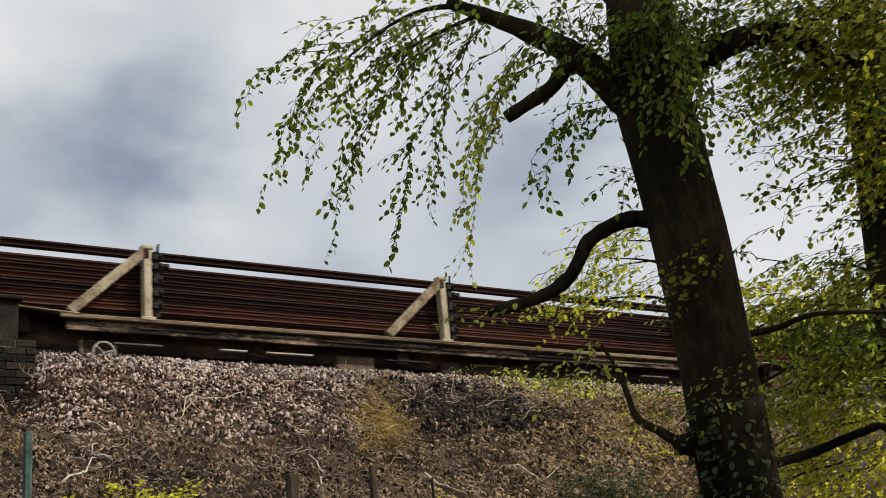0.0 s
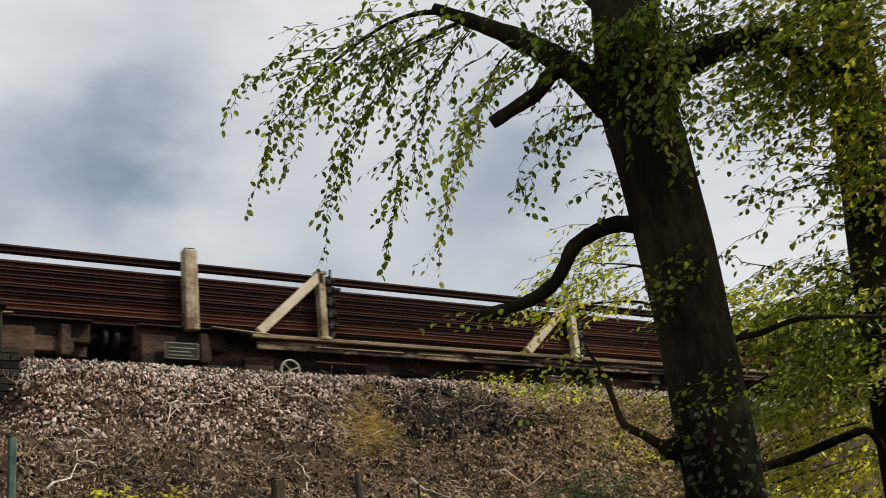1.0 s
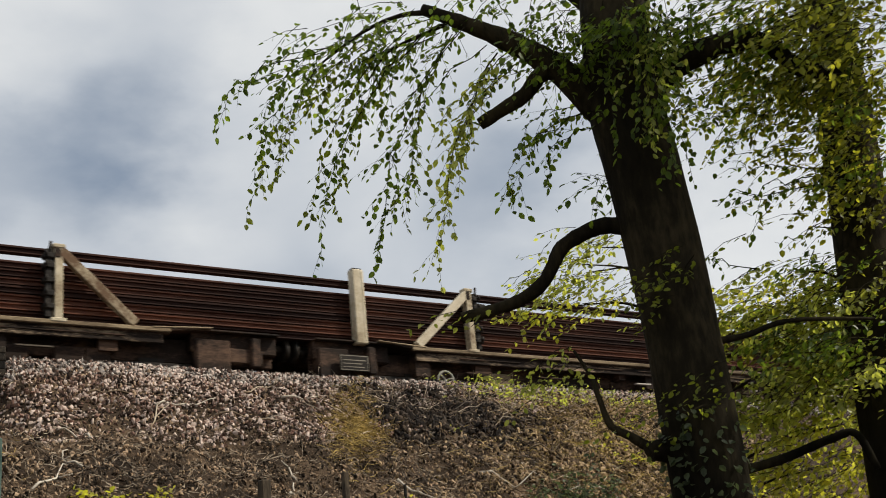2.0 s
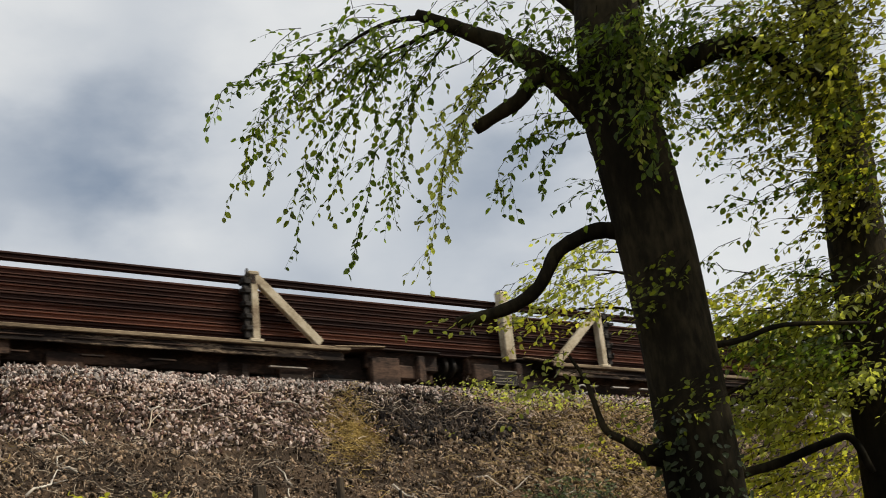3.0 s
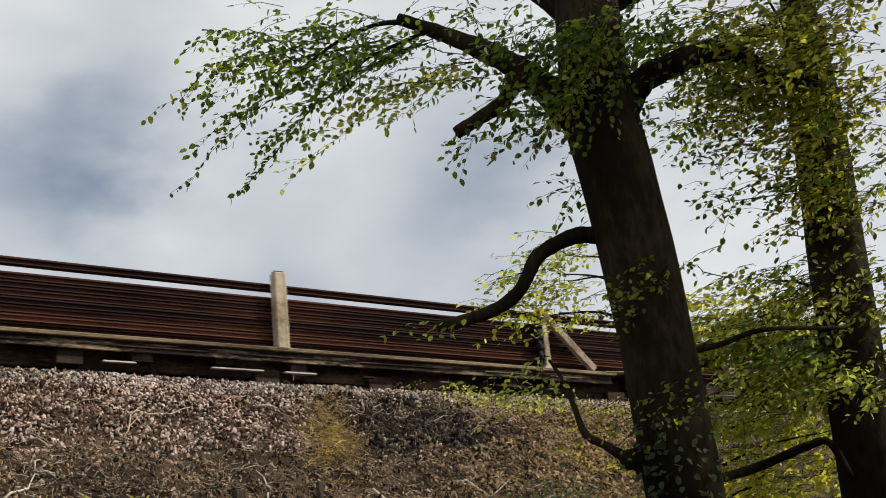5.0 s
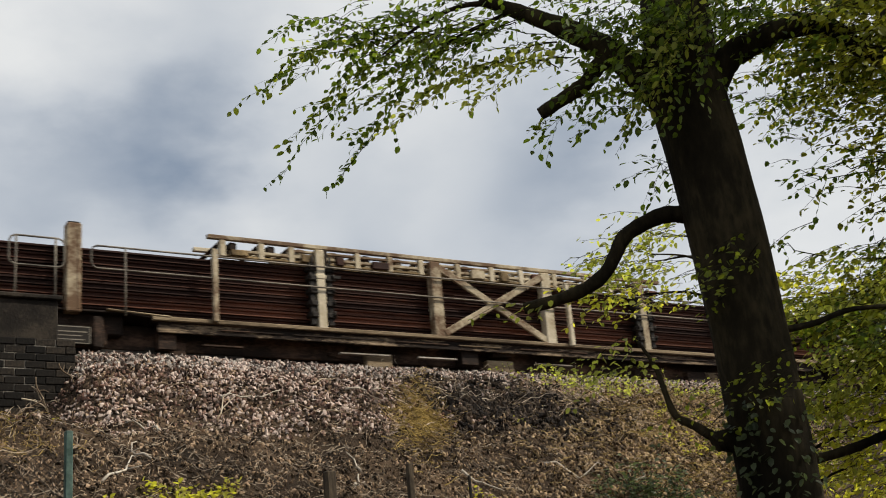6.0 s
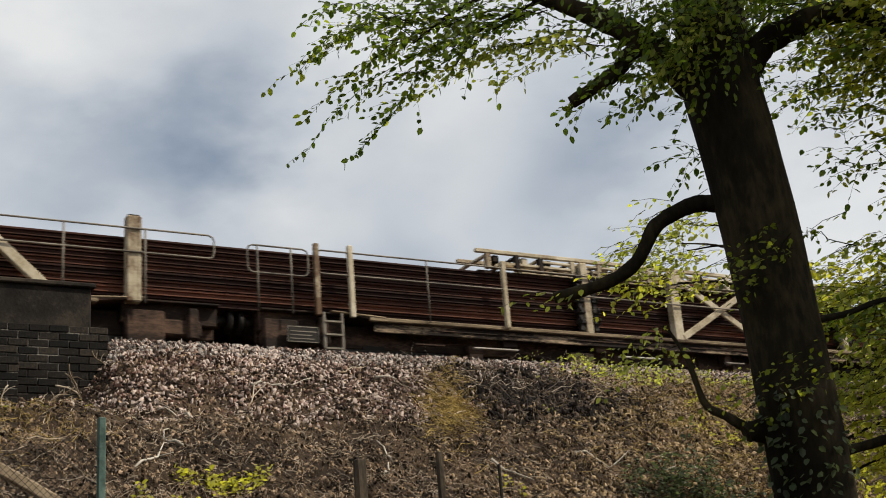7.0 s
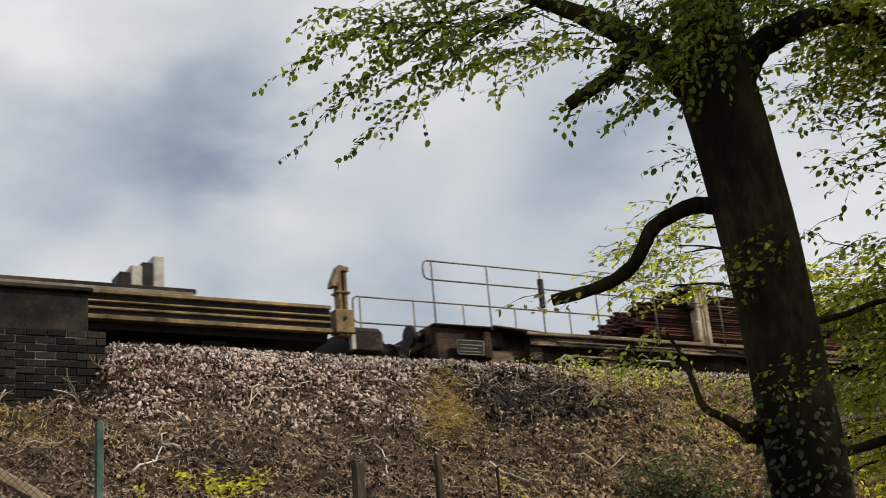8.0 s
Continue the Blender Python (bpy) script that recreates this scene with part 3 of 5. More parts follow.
def railing(wg, mid, s_a, s_b, top, mid_z, uprights, r=0.015, y=SIDE - 0.06, thick=()):
    """A tube handrail from s_a to s_b with rounded ends, on uprights."""
    bm = bmesh.new()
    a, b = s_a - mid, s_b - mid
    c = 0.09
    loop = [(a + c, y, top), (b - c, y, top), (b - c * 0.3, y, top - c * 0.3), (b, y, top - c), (b, y, mid_z + c), (b - c * 0.3, y, mid_z + c * 0.3),
            (b - c, y, mid_z), (a + c, y, mid_z), (a + c * 0.3, y, mid_z + c * 0.3), (a, y, mid_z + c), (a, y, top - c), (a + c * 0.3, y, top - c * 0.3), (a + c, y, top)]
    tube(bm, loop, r, 6, False)
    rail = part("handrail", bm, RAILING, wg, "galvanised tube handrail")
    for u in uprights:
        bm = bmesh.new()
        tube(bm, [(u - mid, y, DECK - 0.05), (u - mid, y, top)], r, 6)
        part("upright", bm, RAILING, rail)
    for u in thick:
        part("upright", boxes((u - mid - 0.045, u - mid + 0.045, y - 0.03, y + 0.05, DECK - 0.05, top + 0.13), bev=0.01), CREAM, rail)


def cross_frame(wg, mid, sa, sb):
    """Two posts with a cross brace between."""
    y0, y1 = SIDE - 0.02, SIDE + 0.14
    for s in (sa, sb):
        x = s - mid
        part("stanchion", boxes((x - 0.11, x + 0.11, y0, y1, DECK - 0.03, 8.42), bev=0.015), CREAM, wg, "cream-painted steel stanchion")
    for z0, z1, dy in ((DECK + 0.03, 8.33, 0.0), (8.33, DECK + 0.03, 0.03)):
        bm = bmesh.new()
        slant(bm, sa - mid + 0.08, z0, sb - mid - 0.08, z1, y0 - 0.01 + dy, y0 + 0.04 + dy, 0.13)
        part("brace", bm, CREAM, wg)


def clamp_post(wg, mid, s):
    x = s - mid
    y0, y1 = SIDE - 0.02, SIDE + 0.16
    p = part("stanchion", boxes((x - 0.08, x + 0.08, y0, y1, DECK - 0.03, 8.42), (x - 0.1, x + 0.1, y0 - 0.01, y1, 7.9, 7.98), bev=0.012), CREAM, wg,
             "oil-stained steel stanchion between clamps")
    clamp(wg, x - 0.16, -1)
    clamp(wg, x + 0.16, 1)


W7 = "flat wagon with handrails, cross-braced stanchions and clamp gear"
wg, mid, half = wagon(-112.13, -131.3, [(-113.45, 0), (-130.25, 0)], W7, 8.45)
railing(wg, mid, -113.3, -112.35, 8.05, 7.66, (-113.15, -112.58))
railing(wg, mid, -130.0, -113.6, 8.1, 7.74, (-114.18, -115.7, -129.48), thick=(-117.1, -121.07, -128.04))
railing(wg, mid, -131.2, -130.4, 8.15, 7.7, (-131.1, -130.53))
part("sign_board", boxes((-114.16 - mid, -113.72 - mid, SIDE - 0.05, SIDE - 0.03, 7.62, 8.0), bev=0.005), RAILING, wg, "grey blank board on the handrail")
clamp_post(wg, mid, -119.2)
clamp_post(wg, mid, -126.16)
cross_frame(wg, mid, -123.9, -121.5)
wg, mid, half = wagon(-131.3, -150.6, [(-132.45, 0)], W7, 8.45)
railing(wg, mid, -132.3, -131.4, 8.05, 7.66, (-132.1, -131.6))
railing(wg, mid, -149.3, -132.7, 8.14, 7.74, (-133.7, -147.22), thick=(-134.85, -138.98, -145.64, -148.68))
railing(wg, mid, -150.5, -149.45, 8.12, 7.66, (-150.33, -149.75), thick=(-149.3,))
clamp_post(wg, mid, -137.1)
clamp_post(wg, mid, -143.8)
cross_frame(wg, mid, -141.65, -139.36)
ring(wg, -134.6 - mid)
bm = bmesh.new()
for dx in (-0.16, 0.16):
    box(bm, -149.06 - mid + dx - 0.02, -149.06 - mid + dx + 0.02, SIDE - 0.1, SIDE - 0.06, 6.4, DECK)
for z in (6.45, 6.68, 6.9):
    box(bm, -149.06 - mid - 0.16, -149.06 - mid + 0.16, SIDE - 0.12, SIDE - 0.05, z, z + 0.03)
part("step_ladder", bm, RAILING, wg, "steel access steps")
wg, mid, half = wagon(-150.6, -169.9, [(-152.31, 0), (-154.71, 1), (-160.42, 0)], "flat wagon with long handrails and the ends of the rails", 8.42)
railing(wg, mid, -157.6, -151.05, 8.2, 7.82, (-152.15, -153.38, -155.95, -157.44))
railing(wg, mid, -163.1, -157.75, 8.2, 7.82, (-159.08, -160.36, -161.63, -162.98, -158.0))
railing(wg, mid, -169.72, -163.25, 8.2, 7.86, (-163.4, -164.65, -166.04, -167.28, -168.42, -169.55))
railing(wg, mid, -169.75, -163.25, 8.36, 7.84, (-169.6, -168.42, -167.28, -166.04, -164.65, -163.4), 0.017, -SIDE + 0.06)
part("latch", boxes((-167.33 - mid, -167.23 - mid, SIDE - 0.1, SIDE - 0.03, 7.5, 8.05), bev=0.01), DARK, wg)
x = -163.4 - mid
part("stanchion", boxes((x - 0.16, x + 0.16, SIDE - 0.02, SIDE + 0.2, DECK - 0.03, 8.32), (x - 0.2, x - 0.1, SIDE - 0.03, SIDE + 0.1, 7.1, 7.5), bev=0.02), CREAM, wg, "worn white steel stanchion holding the rail ends")
bm = bmesh.new()
slant(bm, x - 0.95, 7.9, x - 0.25, 8.22, SIDE + 0.1, SIDE + 0.2, 0.05)
box(bm, x - 0.4, x - 0.14, SIDE, SIDE + 0.3, 8.1, 8.24, 0.02)
box(bm, x - 0.32, x - 0.16, SIDE, SIDE + 0.3, 7.75, 8.1, 0.02)
tube(bm, [(x - 0.34, SIDE + 0.1, 8.2), (x - 0.36, SIDE + 0.1, 8.42)], 0.02, 6)
part("clamp_arm", bm, DARK, wg)
ring(wg, -166.85 - mid)


def rail_profile(le):
    """A flat-bottomed rail, 120 mm high, along x from 0 to le."""
    half = [(0.07, 0.0), (0.07, 0.014), (0.03, 0.026), (0.009, 0.036), (0.009, 0.078), (0.048, 0.088), (0.05, 0.112), (0.04, 0.12)]
    ring_ = [(-y, z) for y, z in half] + [(y, z) for y, z in half[::-1]]
    n = len(ring_)
    V = [(x, y, z) for x in (0.0, le) for y, z in ring_]
    F = [(i, (i + 1) % n, n + (i + 1) % n, n + i) for i in range(n)] + [tuple(range(n))[::-1], tuple(range(n, 2 * n))]
    me = bpy.data.meshes.new("rail")
    me.from_pydata(V, [], F)
    me.materials.append(RUST)
    return me


def rail_load():
    load = tagged(new("rail_load", None), "stack of long rusty steel rails lying along the wagons", "rails")
    runs(load, -165.4)
    rng = random.Random(9)
    meshes = [rail_profile(le) for le in (203.0, 202.0, 201.0)]
    for tier in range(7):
        z = DECK + 0.03 + tier * 0.131
        step = 0.155
        for i in range(14):
            y = -1.06 + i * step + (0.0 if i else rng.uniform(-0.012, 0.012))
            off = tier * 0.16 + rng.uniform(-0.12, 0.12) + (0.25 if i % 3 == 0 else 0)
            o = new("rail", meshes[(i + tier) % 3])
            o.parent = load
            o.location = (0.4 + 0.75 * off - (0.35 if tier == 2 else 0), y, z)
    # the single rails of the topmost tier, held by the stanchions
    top = rail_profile(146.0)
    for y in (-1.06, 1.06):
        o = new("rail", top)
        o.parent = load
        o.location = (52.3, y, DECK + 1.055)
    low = rail_profile(52.2)
    for i in range(9):
        o = new("rail", low)
        o.parent = load
        o.location = (1.2 + 0.1 * (i % 3), -1.06 + i * 0.25, DECK + 0.03 + 7 * 0.131)
    # packing between the tiers
    for x in [165.4 + 6.36 - 19.15 * k + d_ for k in range(-1, 7) for d_ in (0.0, 11.55)] + [30.0, 40.0]:
        part("packing", boxes((x - 0.05, x + 0.05, -1.1, 1.1, DECK - 0.02, DECK + 0.03)), TIMBER, load)
        if 53 < x < 196:
            part("packing", boxes((x - 0.06, x + 0.06, -1.12, -1.0, DECK + 0.935, DECK + 1.055)), RUST, load)
    return load


rail_load()


def frame_stack(s0, s1):
    """Pale lifting frames laid on top of the rails."""
    mid = (s0 + s1) / 2
    half = (s1 - s0) / 2
    st = tagged(new("roller_frame", None), "pale steel ladder frame lying on the rails", "frame")
    runs(st, mid)
    rng = random.Random(int(-s0))
    for y in (-1.2, -0.55, 0.55, 1.2):
        part("beam", boxes((-half, half, y - 0.04, y + 0.04, 8.46, 8.53), bev=0.008), CREAM, st)
        part("beam", boxes((-half + 0.5, half - 0.9, y - 0.04, y + 0.04, 8.26, 8.31), bev=0.008), CREAM, st)
        part("beam", boxes((-half + 0.2, half - 1.6, y - 0.035, y + 0.035, 8.175, 8.215), bev=0.006), YELLOW, st)
        part("beam", boxes((-half + 1.4, half - 0.3, y - 0.03, y + 0.03, 8.37, 8.41), bev=0.006), CREAM, st)
    x = -half + 0.25
    while x < half:
        rung = part("rung", boxes((x - 0.04, x + 0.04, -1.24, 1.24, 8.41, 8.455), bev=0.008), CREAM if rng.random() < 0.6 else STEEL, st)
        for y in (-1.2, 1.2):
            part("leg", boxes((x - 0.05, x + 0.05, y - 0.05, y + 0.05, 8.172, 8.45), bev=0.008), CREAM if rng.random() < 0.7 else STEEL, rung)
        part("roller", boxes((x + 0.12, x + 0.26, -1.2, -0.9, 8.3, 8.44), bev=0.02), STEEL if rng.random() < 0.5 else CREAM, st)
        if rng.random() < 0.7:
            a = x + rng.uniform(0.1, 0.3)
            part("roller_cradle", boxes((a, a + rng.uniform(0.12, 0.4), -1.28, -1.16, 8.19, 8.19 + rng.uniform(0.06, 0.22)), bev=0.012), rng.choice((CREAM, RUST, YELLOW)), st)
        x += rng.uniform(0.5, 0.8)
    part("skid", boxes((-half + 0.1, half - 0.1, -1.1, 1.1, 8.138, 8.17)), STEEL, st)


frame_stack(-128.1, -118.6)
frame_stack(-146.1, -136.5)


def crane_wagon():
    """The low yellow machine wagon at the end of the rails."""
    s0, s1 = -171.2, -190.0
    mid = (s0 + s1) / 2
    half = (s0 - s1) / 2
    wg = tagged(new("machine_wagon", None), "low yellow machine wagon with side beams and end columns", "wagon", "wagons of the train")
    runs(wg, mid)
    for y in (SIDE - 0.05, -SIDE - 0.1):
        # recessed web coloured near-black to paint the shade between the yellow flanges
        part("shaded_web", boxes((-half, half - 0.3, y + 0.06, y + 0.1, 6.84, 7.2)), DARK, wg)
        bm = boxes((-half, half - 0.3, y, y + 0.15, 7.2, 7.26), (-half, half - 0.3, y, y + 0.15, 6.80, 6.87), (-half, half - 0.3, y + 0.01, y + 0.14, 7.07, 7.1), (-half, half - 0.3, y + 0.02, y + 0.14, 6.96, 7.0), bev=0.008)
        part("side_beam", bm, YELLOW, wg, "faded yellow channel beam")
        x = half - 0.08
        col = part("column", boxes((x - 0.085, x - 0.02, y - 0.02, y + 0.17, 6.75, 7.85), (x + 0.02, x + 0.085, y - 0.02, y + 0.17, 6.75, 7.85), (x - 0.03, x + 0.03, y + 0.03, y + 0.17, 6.75, 7.85), (x - 0.17, x + 0.17, y - 0.05, y + 0.2, 6.8, 7.2), (x - 0.13, x + 0.13, y - 0.04, y + 0.19, 7.48, 7.52), bev=0.012), YELLOW, wg, "yellow end column with pivot plate")
        bm = bmesh.new()
        near = [bm.verts.new((x + a, y - 0.03, z)) for a, z in ((-0.19, 7.6), (-0.17, 7.7), (-0.05, 7.97), (0.12, 7.94), (0.12, 7.87), (-0.01, 7.88), (-0.11, 7.6))]
        r = bmesh.ops.extrude_face_region(bm, geom=[bm.faces.new(near)])
        bmesh.ops.translate(bm, vec=(0, 0.22, 0), verts=[v for v in r["geom"] if isinstance(v, bmesh.types.BMVert)])
        bmesh.ops.recalc_face_normals(bm, faces=bm.faces)
        part("cap", bm, YELLOW, col)
        bm = bmesh.new()
        tube(bm, [(x, y - 0.07, 7.05), (x, y, 7.05)], 0.03, 10)
        part("pivot", bm, DARK, col)
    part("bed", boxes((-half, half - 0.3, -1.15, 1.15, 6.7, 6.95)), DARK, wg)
    part("deck", boxes((-half, half - 2.55, SIDE + 0.05, 1.2, 7.32, 7.4), bev=0.01), STEEL, wg)
    part("deck_edge", boxes((-half, half - 2.6, SIDE + 0.02, SIDE + 0.06, 7.26, 7.33), bev=0.008), RAILING, wg)
    # white boxes paint the cabinets' sunlit right sides, dark boxes their shaded left
    for dx, h, mt in ((3.05, 8.0, WHITE), (3.23, 7.88, DARK), (3.4, 7.82, WHITE), (3.58, 7.7, DARK)):
        part("cabinet_side", boxes((half - dx - 0.09, half - dx + 0.09, -0.95, -0.5, 7.4, h), bev=0.015), mt, wg)
    part("headstock", boxes((half + 0.02, half + 0.1, -1.2, 1.2, 6.5, 6.95), (half + 0.1, half + 0.62, -1.0, -0.75, 6.75, 6.98), (half + 0.1, half + 0.62, 0.75, 1.0, 6.75, 6.98), bev=0.02), DARK, wg)
    for sg in (-1, 1):
        part("buffer", boxes((half + 0.1, half + 0.72, sg * 1.02 - 0.2, sg * 1.02 + 0.2, 6.5, 6.98), bev=0.08), STEEL, wg, "grey rounded buffer housing")
    bm = boxes((half + 0.1, half + 1.5, -0.22, 0.22, 6.42, 6.72), (half + 0.75, half + 0.95, -0.5, 0.1, 6.6, 6.86), (half + 1.1, half + 1.42, -0.55, 0.0, 6.55, 6.9), bev=0.04)
    part("drawbar", bm, DARK, wg)
    for dx, top in ((0.78, 6.95), (0.98, 6.82)):
        bm = bmesh.new()
        tube(bm, smooth_path([(half + dx, -0.7, 6.4), (half + dx - 0.03, -0.72, 6.7), (half + dx + 0.06, -0.72, top), (half + dx + 0.22, -0.7, 6.75), (half + dx + 0.3, -0.7, 6.45)]), 0.035, 6)
        part("brake_hose", bm, DARK, wg)
    bogie(wg, half - 2.2)
    bogie(wg, -half + 2.2)
    bm = bmesh.new()
    box(bm, half + 0.05, half + 0.12, SIDE - 0.03, SIDE + 0.08, 6.55, 6.8)
    part("lamp_bracket", bm, WHITE, wg)


crane_wagon()


# ---------------------------------------------------------------- trees
AZ = radians(10)
TREE = Matrix(((math.cos(AZ), math.sin(AZ), 0, math.sin(AZ) * 8.5), (-math.sin(AZ), math.cos(AZ), 0, math.cos(AZ) * 8.5), (0, 0, 1, 0), (0, 0, 0, 1)))
SWAY = []           # swaying part, pivot, gain, phase

LEAF_V = np.array([(0, 0, 0), (0.5, 0, -0.02), (1, 0, -0.06), (0.26, 0.31, 0.06), (0.66, 0.29, 0.04), (0.26, -0.31, 0.06), (0.66, -0.29, 0.04)])
LEAF_F = np.array([(0, 1, 3), (1, 4, 3), (1, 2, 4), (0, 5, 1), (1, 5, 6), (1, 6, 2)])


def leaf_mesh(name, spots, mat, parent, rng, size=0.07, droop=0.3):
    """One mesh of many leaves. spots: place and way of growth."""
    V, F = [], []
    for k, (p, way) in enumerate(spots):
        d = Vector(way) * 0.6 + Vector((rng.uniform(-1, 1), rng.uniform(-1, 1), rng.uniform(-0.5, 0.3) - droop))
        d.normalize()
        nrm = Vector((rng.uniform(-0.8, 0.8), rng.uniform(-1.1, 0.4), rng.uniform(0.4, 1.4)))
        side = d.cross(nrm).normalized()
        nrm = side.cross(d)
        le = size * rng.uniform(0.65, 1.25)
        m = np.array((d, side, nrm)) * le
        V.append(LEAF_V @ m + np.array(p))
        F.append(LEAF_F + 7 * k)
    me = bpy.data.meshes.new(name)
    me.from_pydata(np.concatenate(V).tolist(), [], np.concatenate(F).tolist())
    me.materials.append(mat)
    ob = new(name, me)
    ob.parent = parent
    return tagged(ob, kind="stuff")


def strand_path(root, end, rng, arch=0.25, n=9, wob=0.045):
    a, b = Vector(root), Vector(end)
    c = a.lerp(b, 0.5) + Vector((0.35 * (b.x - a.x), 0.0, arch))
    out = []
    for i in range(n + 1):
        t = i / n
        q = a * (1 - t) ** 2 + c * 2 * t * (1 - t) + b * t * t
        out.append(q + Vector((rng.uniform(-wob, wob), rng.uniform(-wob, wob), rng.uniform(-wob, wob))) * min(1, 3 * t))
    return out


def hang(tree, root, end, rng, gain=1.0, mat=None, step=0.05, side=0.4, arch=0.25, size=0.06, r=0.0045, bare=0.05, label=""):
    """A hanging leafy spray that swings about its root: twig, side twigs and leaves."""
    piv = Vector(root)
    path = strand_path((0, 0, 0), Vector(end) - piv, rng, arch)
    bm = bmesh.new()
    tube(bm, path, [r * (1 - 0.8 * i / (len(path) - 1)) for i in range(len(path))], 5)
    spots = []
    total = sum((b - a).length for a, b in zip(path, path[1:]))
    run, nxt = 0.0, total * bare
    for a, b in zip(path, path[1:]):
        le = (b - a).length
        d = (b - a).normalized()
        while nxt < run + le:
            p = a + d * (nxt - run)
            spots.append((p, d))
            if rng.random() < side and nxt < total * 0.88:
                sl = rng.uniform(0.12, 0.5) * (1 - 0.5 * nxt / total)
                sd = (d * 0.55 + Vector((rng.uniform(-1, 0.5), rng.uniform(-0.7, 0.7), rng.uniform(-0.6, 0.2)))).normalized()
                q = p + sd * sl + Vector((0, 0, -0.05))
                tube(bm, [p, p.lerp(q, 0.5) + Vector((0, 0, 0.02)), q], [r * 0.4, r * 0.3, r * 0.15], 3, False)
                k = max(2, int(sl / 0.055))
                for j in range(1, k + 1):
                    spots.append((p.lerp(q, j / k), sd))
            nxt += step * rng.uniform(0.6, 1.4)
        run += le
    ob = part("spray", bm, BARK, tree, label, Matrix.Translation(piv))
    leaf_mesh("leaves", spots, mat or LEAF, ob, rng, size)
    SWAY.append((ob, piv, gain, rng.uniform(0, 6.28)))
    return ob


def limb(tree, ctrl, r0, r1, name="limb", sides=10, rng=None):
    path = smooth_path(ctrl, 5)
    n = len(path) - 1
    g = rng or random.Random(1)
    bm = bmesh.new()
    tube(bm, path, [(r0 + (r1 - r0) * i / n) * g.uniform(0.94, 1.08) for i in range(n + 1)], sides)
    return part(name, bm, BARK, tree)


def trunk(tree, ctrl, radii, name="trunk"):
    path = smooth_path(ctrl, 6)
    k = len(ctrl) - 1
    n = len(path) - 1
    sides = 40
    V, F = [], []
    for i, p in enumerate(path):
        u = i / n * k
        j = min(int(u), k - 1)
        r = radii[j] + (radii[j + 1] - radii[j]) * (u - j)
        for q in range(sides):
            a = 2 * math.pi * q / sides
            rr = r * (1 + 0.035 * noise.noise((math.cos(a) * 1.5, math.sin(a) * 1.5, p.z * 0.9)) + 0.03 * noise.noise((math.cos(a) * 4, math.sin(a) * 4, p.z * 1.6)))
            V.append((p.x + rr * math.cos(a), p.y + rr * math.sin(a), p.z))
        if i:
            b = (i - 1) * sides
            F += [(b + q, b + (q + 1) % sides, b + sides + (q + 1) % sides, b + sides + q) for q in range(sides)]
    F.append(tuple(range(n * sides, (n + 1) * sides)))
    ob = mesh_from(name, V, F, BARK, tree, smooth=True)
    return ob


def foliage(tree, centre, spread, n, rng, mat, size=0.06, name="foliage", gain=0.15, tilt=0.0, along=(-1, 0, -0.2)):
    """A layered clump of leafy twigs round a centre."""
    n = int(n * 1.35)
    c = Vector(centre)
    bm = bmesh.new()
    spots = []
    while len(spots) < n:
        p = Vector((rng.gauss(0, spread[0] * 0.5), rng.gauss(0, spread[1] * 0.5), rng.gauss(0, spread[2] * 0.5)))
        d = (Vector(along) + Vector((rng.uniform(-1, 1), rng.uniform(-1, 1), rng.uniform(-0.35, 0.25)))).normalized()
        le = rng.uniform(0.18, 0.5)
        q = p + d * le + Vector((0, 0, -0.05))
        tube(bm, [p, p.lerp(q, 0.5) + Vector((0, 0, 0.03)), q], [0.0035, 0.0025, 0.001], 3, False)
        k = int(le / 0.042)
        for j in range(k):
            spots.append((p.lerp(q, (j + 0.5) / k) + Vector((rng.uniform(-0.03, 0.03), rng.uniform(-0.03, 0.03), rng.uniform(-0.03, 0.02))), d))
    ob = part(name, bm, BARK, tree, "", Matrix.Translation(c))
    leaf_mesh("leaves", spots, mat, ob, rng, size, 0.2)
    SWAY.append((ob, c, gain, rng.uniform(0, 6.28)))
    return ob


